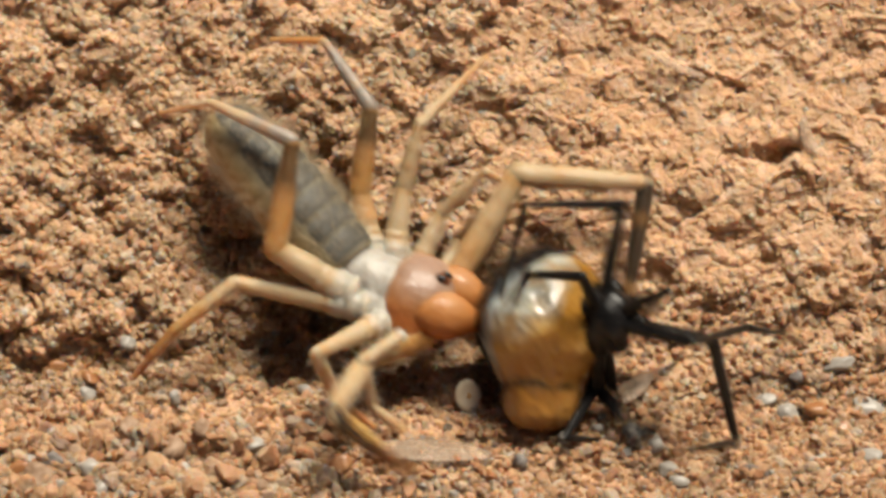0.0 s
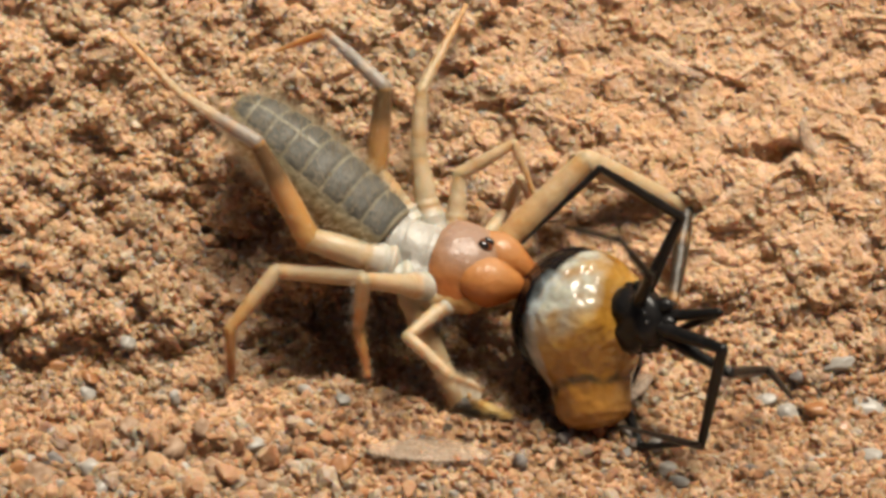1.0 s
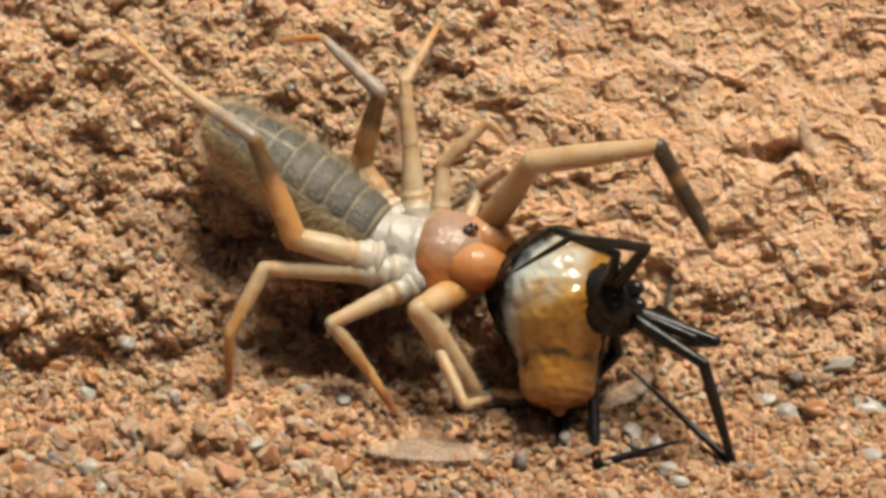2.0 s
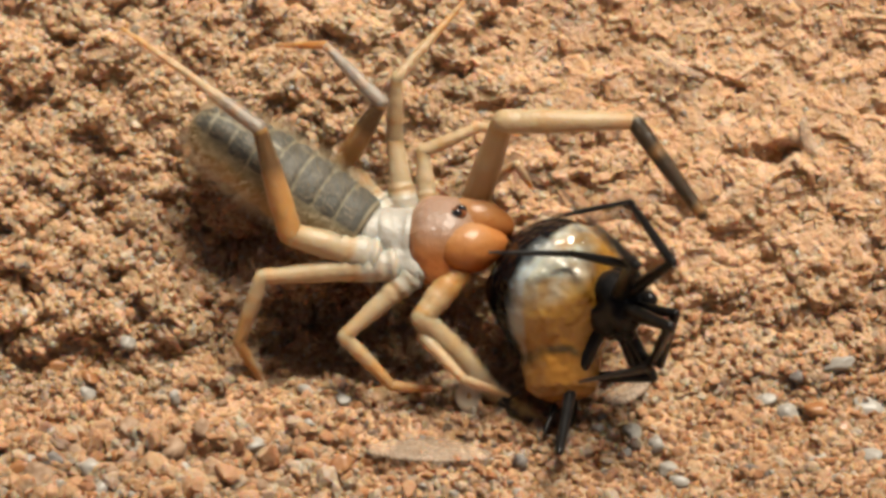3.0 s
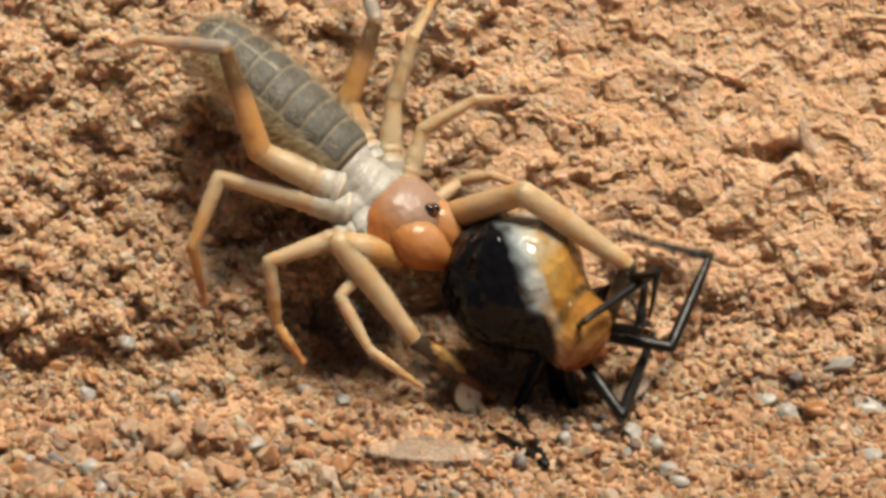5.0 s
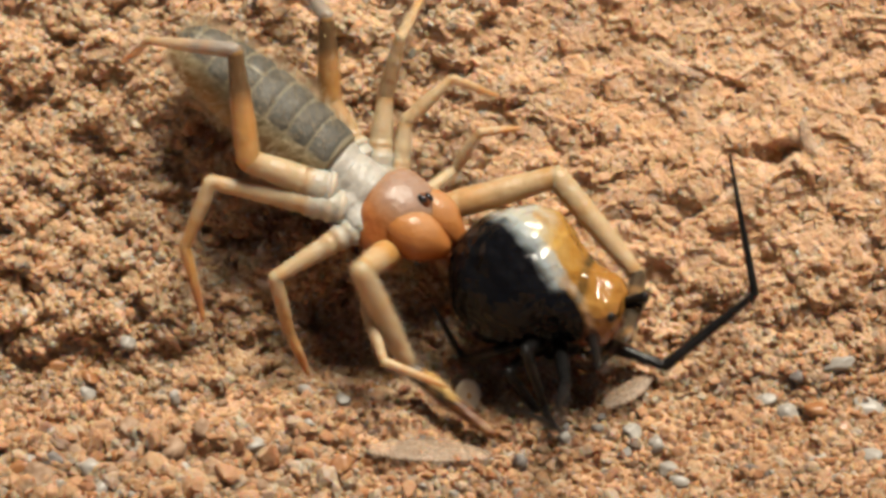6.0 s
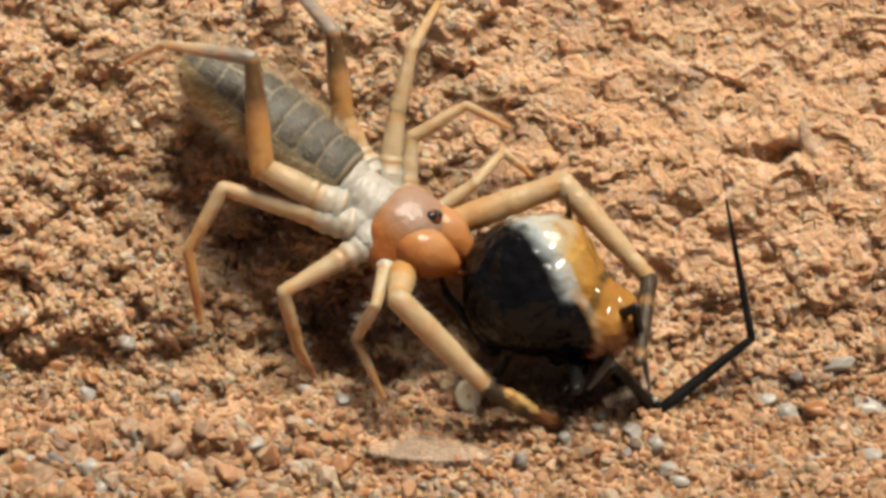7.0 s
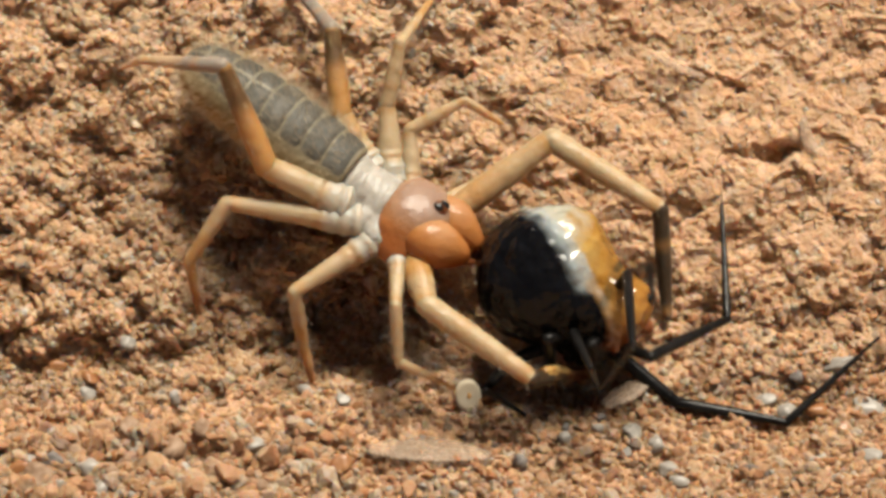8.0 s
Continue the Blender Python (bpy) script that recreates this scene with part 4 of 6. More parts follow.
PREY_DARK = [(0, -0.97, 0, -0.24), (0.2, -0.97, 0, -0.24), (0.5, -0.98, 0, -0.2), (0.7, -0.98, 0, -0.2), (1, -0.98, 0, -0.2), (1.2, -0.98, 0, -0.2), (1.5, -0.99, 0, -0.15), (1.7, -1, 0, -0.1), (2.8, -1, 0.1, 0), (3, -1, 0, 0), (3.5, -0.97, 0.1, 0.2), (4, -0.89, 0.1, 0.45), (4.2, -0.91, 0.1, 0.4), (4.5, -0.86, -0.1, 0.5), (4.7, -0.8, -0.1, 0.6), (5.8, -0.35, -0.25, 0.9), (6, -0.35, -0.25, 0.9), (6.5, -0.35, -0.25, 0.9), (7, -0.35, -0.25, 0.9), (7.5, -0.35, -0.2, 0.91), (8, -0.35, -0.25, 0.9)]
PREY_HEAD = [(0, 10.98, -4.9, 4.6), (0.2, 12.87, -6.28, 4.6), (0.5, 11.87, -4.1, 5), (0.7, 13.25, -3.11, 5), (1, 13.24, -4.88, 5.2), (1.2, 13.63, -4.69, 5.2), (1.5, 11.35, -3.82, 5.2), (1.7, 11.18, -3.5, 5.4), (2.8, 11.58, -3.82, 5.2), (3, 11.86, -3.82, 5.2), (3.5, 12.14, -3.82, 5.2), (4, 13.43, -4.78, 4.6), (4.2, 11.1, -5.29, 4.5), (4.5, 11.59, -4.58, 2.4), (4.7, 8.64, -5.36, 1.2), (5.8, 7.1, -5.2, -1), (6, 8.11, -5.4, -1), (6.5, 8.11, -5.2, -1), (7, 9.32, -6.01, -1), (7.5, 9.72, -6.01, -1), (8, 10.32, -5.81, -1)]
PREY_LEG_A_1 = [(0, 12.35, 3.09, 7.22), (0.2, 15.29, 1.43, 7.29), (0.5, 13.68, 2.36, 10.25), (0.7, 16.28, 3.68, 9.16), (1, 16.36, 2.18, 8.81), (1.2, 17.67, 2.43, 7.56), (1.5, 14.4, 2.16, 10.43), (1.7, 13.34, 0.14, 12.79), (2.8, 15.6, 0.04, 11.64), (3, 15.56, -0.92, 12.3), (3.5, 16.11, -4.55, 12.7), (4, 14.85, -2.45, 12.67), (4.2, 15.15, 0.09, 9.71), (4.5, 15.42, 0.23, 8.29), (4.7, 15.21, -1.06, 4.5), (5.8, 14.93, -2.27, 0.66), (6, 14.05, -3.32, 4.73), (6.5, 12.68, -0.75, 4.65), (7, 13.38, -4.08, 6.23), (7.5, 14.19, -3.69, 5.87), (8, 12.8, -1.73, 6.05)]
PREY_LEG_A_2 = [(0, 5.63, 3.05, 10.82), (0.2, 7.95, 1.81, 9.34), (0.5, 11.51, 5.08, 17.04), (0.7, 9.96, 6.9, 11.95), (1, 10.64, 5.47, 12.63), (1.2, 11.63, 6.21, 10.28), (1.5, 9.74, 6.96, 14.09), (1.7, 7.82, 0.77, 18.01), (2.8, 12.24, 3.6, 17.48), (3, 12.98, 3.25, 6.45), (3.5, 15.11, -1.82, 19.75), (4, 11.25, 0.6, 18.66), (4.2, 17.51, -6.69, 12.28), (4.5, 16.32, -2.61, 15.31), (4.7, 9.57, -3.62, 8.95), (5.8, 12.62, -8.75, 3.95), (6, 13.01, -6.44, -2.16), (6.5, 13.68, 3.2, -1.81), (7, 14.32, -8.01, -0.25), (7.5, 12.94, -7.22, -0.79), (8, 12.89, -6.49, 12.01)]
PREY_LEG_A_3 = [(0, 3.99, -3.28, 7.29), (0.2, 5.38, -5.05, 8.09), (0.5, 9.52, 6.04, 9.94), (0.7, 4.62, 1.74, 11.93), (1, 5.43, 0.42, 11.03), (1.2, 6.28, 1.06, 10.26), (1.5, 8.46, 6.5, 6.78), (1.7, 4.46, -1.33, 11.72), (2.8, 7.52, 1.57, 12.11), (3, 7.35, 2.16, 11.17), (3.5, 9.86, 1.74, 15.87), (4, 8.48, 2.53, 12.04), (4.2, 12.4, -8.99, 7.4), (4.5, 13.05, -4.62, 8.95), (4.7, 8.59, -6.77, 2.29), (5.8, 10.49, -4.5, -1.76), (6, 10.89, -8.25, 4.73), (6.5, 13.19, -0.36, 4.69), (7, 14.32, -9.74, 6.97), (7.5, 10.83, -6.63, 6.31), (8, 10.86, -9.79, 5.67)]
PREY_LEG_B_1 = [(0, 15.35, -2.87, 9.43), (0.2, 17.29, -5.05, 9.65), (0.5, 17.97, -3.66, 8.04), (0.7, 19.26, -4.31, 8.02), (1, 18.96, -4.35, 8.9), (1.2, 20.3, -4.86, 6.66), (1.5, 17.03, -4.64, 8.9), (1.7, 17.45, -6.21, 5.4), (2.8, 15.67, -4.59, 10.62), (3, 15.85, -4.4, 10.71), (3.5, 15.25, -2.46, 11.12), (4, 15.65, -6.13, 10.91), (4.2, 16.31, -5.85, 8.88), (4.5, 16.38, -3.85, 7.21), (4.7, 14.46, -5.08, 4.76), (5.8, 12.08, -6.44, 3.5), (6, 11.68, -4.7, 4.77), (6.5, 8.5, -7.04, 5.56), (7, 11.87, -8.24, 4.92), (7.5, 10.54, -1.15, 3.72), (8, 14.49, -3.52, 3.89)]
PREY_LEG_B_2 = [(0, 14.49, -4.24, 4.03), (0.2, 15.41, -8.75, 5.84), (0.5, 20.06, -6.5, 3.64), (0.7, 21.88, -7.05, 3.86), (1, 16.05, -5.81, 4.3), (1.2, 16.72, -6.81, 2.77), (1.5, 20.75, -5.23, 4.72), (1.7, 16.72, -3.64, 0.44), (2.8, 12.8, -6.24, 6.06), (3, 15.13, -8.11, 6.54), (3.5, 16.32, -5.26, 6.34), (4, 16.41, -8.99, 6.12), (4.2, 15.19, -3.18, 4.05), (4.5, 12.64, -5.03, 3.16), (4.7, 14.62, -0.57, 1.39), (5.8, 12.4, -8.86, -1.58), (6, 11.12, -6.4, -0.57), (6.5, 8.59, -11.89, 2.7), (7, 10.29, -10.21, -0.12), (7.5, 8.71, 1.65, -0.81), (8, 14.86, -1.17, -1.22)]
PREY_LEG_B_3 = [(0, 13.54, -6.41, -0.63), (0.2, 13.45, -8.74, 1), (0.5, 18, -7.42, -1.07), (0.7, 18.26, -6.28, 0.17), (1, 15.97, -6.41, -0.89), (1.2, 16.31, -8.31, -2.22), (1.5, 20.17, -7.56, 0.08), (1.7, 13.3, -5.85, -2.83), (2.8, 11.64, -7.96, 1.26), (3, 12.59, -6.33, 2.34), (3.5, 12.36, -5.33, 2.93), (4, 15.23, -10.83, 1.38), (4.2, 11.95, -5.79, 0.9), (4.5, 11.76, -4.74, -1.98), (4.7, 10.52, -2.89, -0.86), (5.8, 12.03, -4.21, -3.93), (6, 11.4, -8.66, 4.12), (6.5, 11.59, -12.29, 6.95), (7, 8.54, -8.26, 4.39), (7.5, 8.25, 3.53, -5.66), (8, 13.31, -1.55, 3.75)]
PREY_LEG_C_1 = [(0, 18.7, -6.3, 7.13), (0.2, 19.87, -8.04, 8.58), (0.5, 18.45, -7.75, 8.36), (0.7, 20.13, -7.2, 6.95), (1, 19.05, -6.83, 10.7), (1.2, 20.71, -6.67, 8.92), (1.5, 17.67, -6.86, 9.52), (1.7, 18.06, -8.04, 5.4), (2.8, 15.17, -5.32, 12.46), (3, 15.36, -5.25, 12.52), (3.5, 16.24, -8.37, 10.71), (4, 16.54, -6.48, 12.03), (4.2, 17.13, -7.94, 9.45), (4.5, 15.95, -6.17, 9.21), (4.7, 11.8, -11.85, 5.17), (5.8, 15.23, -6.56, -1), (6, 15.78, -8.36, -0.42), (6.5, 14.62, -10.09, 0.23), (7, 15.49, -11.43, -0.32), (7.5, 15.09, -9.94, 3.85), (8, 14.38, -7.5, 5.96)]
PREY_LEG_C_2 = [(0, 20.57, -13.52, 3.63), (0.2, 21.36, -15.59, 5.64), (0.5, 17.39, -14.06, 3.16), (0.7, 17.21, -14.65, 4.99), (1, 17.89, -13.69, 6.29), (1.2, 19.87, -14.63, 6.95), (1.5, 20.35, -13.83, 6.02), (1.7, 21.42, -15.51, 4.51), (2.8, 14.47, -6.29, 4.3), (3, 14.44, -8.25, 4.89), (3.5, 21.13, -8.19, 4.08), (4, 16.64, -9.45, 4.34), (4.2, 9.96, -7.72, 5.39), (4.5, 12.34, -10.87, 3.48), (4.7, 12.73, -8.37, -2.25), (5.8, 21.61, -1.35, -1), (6, 22.19, -3.2, 0.05), (6.5, 21.39, -5.47, -0.66), (7, 22, -6.39, -0.56), (7.5, 21.25, -6.4, -0.33), (8, 20.16, -4.97, 0.66)]
PREY_LEG_C_3 = [(0, 16.38, -13.66, 12.76), (0.2, 12.89, -12.65, 1.09), (0.5, 10.65, -13.08, 10.54), (0.7, 8.73, -11.99, 0.3), (1, 12.02, -11.94, 14.25), (1.2, 12.26, -11.85, 1), (1.5, 12.5, -12.81, 12.21), (1.7, 14.75, -10.59, -1.17), (2.8, 11.66, -7.58, 13.86), (3, 9.2, -9.01, 13.43), (3.5, 18.01, -3.63, -4.32), (4, 14.12, -10.43, 14.01), (4.2, 15.53, -16.08, 5.18), (4.5, 10.97, -6.1, 12.21), (4.7, 6.73, -0.31, -2.54), (5.8, 20.22, 8.61, -1), (6, 20.38, 6.68, 0.16), (6.5, 20.21, 4.51, -1.07), (7, 20.2, 3.5, -0.57), (7.5, 20, 3.57, -0.29), (8, 20.11, 3.92, -4.04)]
PREY_LEG_D_1 = [(0, 17.06, -6.38, 9.96), (0.2, 19.9, -8.81, 8.07), (0.5, 17.6, -6.14, 10.56), (0.7, 20.78, -5.95, 6.78), (1, 19.66, -8.51, 8.88), (1.2, 19.42, -10.02, 7.64), (1.5, 12.78, -10, 10.46), (1.7, 18.76, -6.74, 5.4), (2.8, 16.57, -5.73, 11.47), (3, 13.04, -1.11, 12.89), (3.5, 12.84, -1.49, 13.07), (4, 15.94, -4.56, 12.44), (4.2, 18.19, -8.41, 7.3), (4.5, 17.17, -3.46, 8.36), (4.7, 16.88, -5.56, 1.2), (5.8, 13, -9.8, 2.45), (6, 8.48, -9.38, 6.2), (6.5, 8.95, -11.85, 3.79), (7, 15.38, -11.59, -1.22), (7.5, 16.24, -11.04, -0.71), (8, 16.72, -10.96, -0.35)]
PREY_LEG_D_2 = [(0, 21.26, -5.51, 3.41), (0.2, 21.59, -6.29, 0.85), (0.5, 20.29, -6.79, 3.23), (0.7, 22.57, -7.05, -0.77), (1, 22.99, -8.54, 1.79), (1.2, 24.82, -9.75, 1.97), (1.5, 14.55, -8.7, 2.94), (1.7, 13.84, -7.41, -0.66), (2.8, 20.37, -5.09, 4.65), (3, 10.45, 1.73, 6.06), (3.5, 7.83, 1.79, 8.02), (4, 14.43, -6.47, 4.99), (4.2, 17.99, -4.04, 0.8), (4.5, 15.03, -0.56, 1.4), (4.7, 20.49, 0.89, -1.39), (5.8, 12.35, -5.04, -3.74), (6, 7.67, -12.17, 13.47), (6.5, 16.42, -11.23, 1.52), (7, 11.69, -7.86, 4.59), (7.5, 24.03, -11.59, -0.14), (8, 24.39, -12.3, 0.42)]
PREY_LEG_D_3 = [(0, 26.35, -6.49, -4), (0.2, 28.99, -11.32, -0.45), (0.5, 17.33, -7.65, 11.72), (0.7, 15.51, -12.45, 0.87), (1, 23.96, -10.19, 10.62), (1.2, 17.9, -15.16, 4.09), (1.5, 13.29, -9.95, 11.8), (1.7, 13.26, 0.4, -5.19), (2.8, 24.27, -4.85, -3.51), (3, 7.73, 5.1, -1.88), (3.5, 8.69, 5.07, -0.37), (4, 13.26, -10.13, -3.2), (4.2, 14.42, 1.4, -5.48), (4.5, 11.85, -2.28, 9.68), (4.7, 12.31, 4.75, -1.4), (5.8, 13.82, -12.57, 1.03), (6, 3.38, -10.38, 5.71), (6.5, 25.33, -9.92, 2.33), (7, 9.78, -9.51, 13.26), (7.5, 32.1, -7.87, -1.83), (8, 31.08, -6.28, -0.48)]
PREY_LEG_E_1 = [(0, 12.08, -10.19, 0.42), (0.2, 11.69, -13.01, 4.43), (0.5, 10.92, -8.84, 0.17), (0.7, 11.45, -9.7, 5), (1, 12.3, -9.2, -0.01), (1.2, 11.73, -9.46, 0.69), (1.5, 10.64, -9.55, 1.55), (1.7, 10.65, -9.38, 1.96), (2.8, 10.18, -9.46, 1.6), (3, 8.95, -9.86, 3.89), (3.5, 9.35, -9.87, 3.66), (4, 11.09, -9.9, 0.73), (4.2, 6.81, -10.48, 3.35), (4.5, 11.38, -9.68, -2.14), (4.7, 5.32, -10.99, -0.79), (5.8, 6.35, -11.88, 0.21), (6, 5.75, -7.05, 5.19), (6.5, 4.78, -6.67, 4.77), (7, 9.32, -9.83, 4.66), (7.5, 10.26, -6.64, 5.77), (8, 7.33, -6.27, 5.12)]
PREY_LEG_E_2 = [(0, 15, -8.62, 5.45), (0.2, 17.41, -13.09, 2.52), (0.5, 13.92, -13.72, 2.05), (0.7, 15.38, -14, 3.44), (1, 13.84, -13.84, 3.52), (1.2, 13.44, -15.06, 2.14), (1.5, 12.3, -14.78, 4.05), (1.7, 11.62, -14.85, 4.3), (2.8, 8.53, -15.17, 2.64), (3, 8.02, -13.98, 8.19), (3.5, 10.12, -11.79, 9.32), (4, 6.2, -13.41, 0.34), (4.2, 1.64, -12.99, 1.51), (4.5, 12.33, -11.06, 3.65), (4.7, 7.22, -14.71, 3.55), (5.8, 9.18, -15.32, 4.27), (6, 7.24, -11.36, 1.24), (6.5, 3.86, -10.01, -0.17), (7, 10.33, -8.43, -1.12), (7.5, 10.6, -9.19, 0.31), (8, 7.8, -9.01, -0.23)]
PREY_LEG_E_3 = [(0, 16.74, -8.01, -0.3), (0.2, 15.82, -9.5, -2.06), (0.5, 16.84, -13.84, 7.32), (0.7, 21.36, -13.97, 2.66), (1, 17.56, -13.4, 8.24), (1.2, 19.09, -13.03, 1.56), (1.5, 17.84, -12.54, 3.24), (1.7, 17.2, -12.82, 3.23), (2.8, 13.34, -14.84, 6.26), (3, 8.8, -12.1, 2.51), (3.5, 7.15, -14.18, 4.64), (4, 0.62, -13.59, 2.62), (4.2, 5.33, -9.68, -1.93), (4.5, 14.8, -9.67, -1.67), (4.7, 2.8, -12.07, 0.41), (5.8, 6.08, -11.6, 0.67), (6, 8.06, -12.68, 7.06), (6.5, 3.38, -10.97, 5.76), (7, 8.54, -9.84, 4.46), (7.5, 8.11, -7.05, 5.36), (8, 8.49, -9.79, 5.7)]
PREY_LEG_F_1 = [(0, 9.53, -1.9, 9.62), (0.2, 11.13, -2.05, 8.52), (0.5, 11.42, -1.81, 10.56), (0.7, 12.95, -1.77, 10.87), (1, 14.14, -1.89, 10.36), (1.2, 15.19, -0.13, 8.82), (1.5, 12.12, 0.74, 9.06), (1.7, 12.72, 0.35, 9.77), (2.8, 9.59, -2.67, 10.77), (3, 12.97, -1.12, 10.47), (3.5, 12.96, -1.31, 10.61), (4, 14.75, -2.09, 9.83), (4.2, 12.78, -1.24, 8.63), (4.5, 13.43, -0.2, 6.11), (4.7, 12.93, -1.42, 2.74), (5.8, 12.17, -4.08, 2.06), (6, 10.51, -6.28, 4.46), (6.5, 9.33, -7.87, 4.26), (7, 9.67, -1.6, -5.1), (7.5, 8.52, -7.06, 4.81), (8, 9.11, -5.88, 4.9)]
PREY_LEG_F_2 = [(0, 5.94, -1.73, 5.83), (0.2, 7.1, -3.21, 11.63), (0.5, 8.88, -2.24, 6.02), (0.7, 8.67, -2.95, 13.61), (1, 12.01, 0.61, 14.41), (1.2, 10.52, 0.56, 11.03), (1.5, 8.58, 2.04, 12.66), (1.7, 8.55, 0.73, 12.88), (2.8, 7.74, 1.99, 9.32), (3, 8.83, -0.35, 7.38), (3.5, 11.13, 1.61, 6.69), (4, 11.31, 0.04, 13.13), (4.2, 8.51, 0.42, 11.13), (4.5, 15.6, 0.94, 10.71), (4.7, 15.47, 0.16, 7.02), (5.8, 12.07, -6.97, 6.4), (6, 10.7, -8.1, 9.34), (6.5, 8.69, -10.42, -0.25), (7, 9.12, 1.65, -1.06), (7.5, 10.3, -8.1, 9.6), (8, 10.11, -8.1, 9.51)]
PREY_LEG_F_3 = [(0, 4, -3.23, 11.34), (0.2, 4.62, -5.67, 6.71), (0.5, 7.72, -3.42, 11.81), (0.7, 6.74, -5.8, 8.66), (1, 8.36, 1.59, 9.7), (1.2, 7.08, -1.56, 6.55), (1.5, 5.5, 0.57, 7.68), (1.7, 5.47, -0.49, 7.83), (2.8, 2.56, -0.32, 7.26), (3, 3.14, -0.23, 9.37), (3.5, 6.41, 1.27, 10.43), (4, 8.42, 1.6, 8.07), (4.2, 4.12, 0.43, 6.99), (4.5, 16.59, -3.04, 6.29), (4.7, 15.85, -4, 2.67), (5.8, 11.31, -7.8, 0.47), (6, 11.94, -8.29, 3.44), (6.5, 7.91, -12.36, 5.4), (7, 8.65, 3.79, 4.55), (7.5, 10.14, -9.86, 3.83), (8, 10.93, -9.86, 3.8)]
PREY_LEG_G_1 = [(0, 10.64, -9.96, 1.33), (0.2, 11.07, -8.41, -0.75), (0.5, 11.59, -7.4, -0.04), (0.7, 12.39, -7.04, 0.5), (1, 13, -8.12, 0.12), (1.2, 12.2, -7.57, 0.09), (1.5, 10.38, -6.6, -0.07), (1.7, 10.88, -6.68, 0.28), (2.8, 13.31, -8.78, 2.23), (3, 13.77, -9, 2.76), (3.5, 13.81, -8.63, 1.96), (4, 12.76, -8.59, -0.03), (4.2, 11.8, -8.4, -0.62), (4.5, 10.46, -8.67, -1.89), (4.7, 10.95, -10.48, -1), (5.8, 4.08, -10.41, -1.35), (6, 3.82, -7.12, 2.87), (6.5, 3.5, -8.5, -3.06), (7, 4.62, -7.12, 2.6), (7.5, 5.79, -6.7, 3.52), (8, 4.71, -8.02, -1.03)]
PREY_LEG_G_2 = [(0, 8.52, -13.18, 4.85), (0.2, 7.69, -12.37, -0.35), (0.5, 8.57, -11.6, -0.72), (0.7, 9.77, -11.39, -0.72), (1, 10.47, -12.59, -0.81), (1.2, 9.37, -11.86, -0.82), (1.5, 7.89, -11.13, -0.84), (1.7, 8.09, -10.91, -1.01), (2.8, 8.29, -9.29, 0.9), (3, 8.72, -9.02, 1.43), (3.5, 8.8, -9.39, 0.72), (4, 8.94, -12.14, -0.36), (4.2, 7.25, -10.94, -0.3), (4.5, 7.19, -5.79, 0.98), (4.7, 7.84, -6.88, -3.16), (5.8, 8.84, -11.89, 0.21), (6, 1.46, -7.97, -1.71), (6.5, 0.64, -7.16, 1.1), (7, 3.48, -10.07, -1.56), (7.5, 5.49, -8.44, -1.4), (8, 3.01, -9.87, 3.54)]
PREY_LEG_G_3 = [(0, 11.84, -13.55, 1.36), (0.2, 10.01, -14.5, 3.29), (0.5, 8.92, -14.42, 3.17), (0.7, 9.5, -14.33, 3.08), (1, 12.19, -14.49, 3.27), (1.2, 10.98, -14.27, 3.03), (1.5, 9.65, -13.96, 2.63), (1.7, 9.1, -13.92, 2.61), (2.8, 7.39, -13.42, 3.21), (3, 7.07, -13.07, 3.46), (3.5, 8.23, -13.51, 3.15), (4, 4.75, -13.05, 1.82), (4.2, 6.14, -14.27, 3), (4.5, 9.12, -10.2, 1.22), (4.7, 8.98, -10.94, -0.81), (5.8, 4.13, -12.55, 1), (6, -0.76, -3.98, -0.16), (6.5, -0.37, -4.84, -3), (7, 2.62, -11.08, 3.07), (7.5, 2.63, -8.72, 2.46), (8, 5.86, -11.81, 0.16)]
PREY_LEG_H_1 = [(0, 11.04, -9.96, 1.31), (0.2, 12, -8.49, -0.95), (0.5, 12.43, -7.39, -0.03), (0.7, 13.14, -7.08, 0.46), (1, 13.82, -8.11, 0.14), (1.2, 13.02, -7.63, -0.03), (1.5, 11.24, -6.59, -0.16), (1.7, 11.69, -6.68, 0.3), (2.8, 14.25, -8.72, 2.89), (3, 14.68, -8.95, 3.74), (3.5, 14.75, -8.59, 2.59), (4, 13.66, -8.58, -0.08), (4.2, 12.69, -8.31, -0.48), (4.5, 11.64, -8.67, -2.04), (4.7, 11.13, -10.05, -1.66), (5.8, 1.08, -5.58, -1.01), (6, 4.62, -8.71, 2.62), (6.5, 4.32, -8.93, -3.85), (7, 3.43, -7.28, -1.01), (7.5, 3.92, -7.66, -1), (8, 10.49, -6.67, 4.96)]
PREY_LEG_H_2 = [(0, 13.68, -13.33, 4.29), (0.2, 8.66, -12.43, -0.2), (0.5, 9.58, -11.7, -0.74), (0.7, 10.73, -11.55, -0.76), (1, 11.52, -12.69, -0.85), (1.2, 10.34, -12.05, -0.8), (1.5, 8.96, -11.23, -0.95), (1.7, 9.15, -11.04, -1.06), (2.8, 9.24, -9.32, 1.55), (3, 9.66, -9, 2.32), (3.5, 9.76, -9.39, 1.28), (4, 9.96, -12.24, -0.42), (4.2, 8.34, -11.19, -0.56), (4.5, 8.11, -5.95, 0.67), (4.7, 8.09, -6.1, -3.21), (5.8, 4.91, -8.84, -2.43), (6, 7.09, -12.04, -0.56), (6.5, 7.09, -12.05, -0.72), (7, 0.23, -3.17, -1.39), (7.5, -0.41, -6.08, -3.45), (8, 11.06, -9.58, 0.66)]
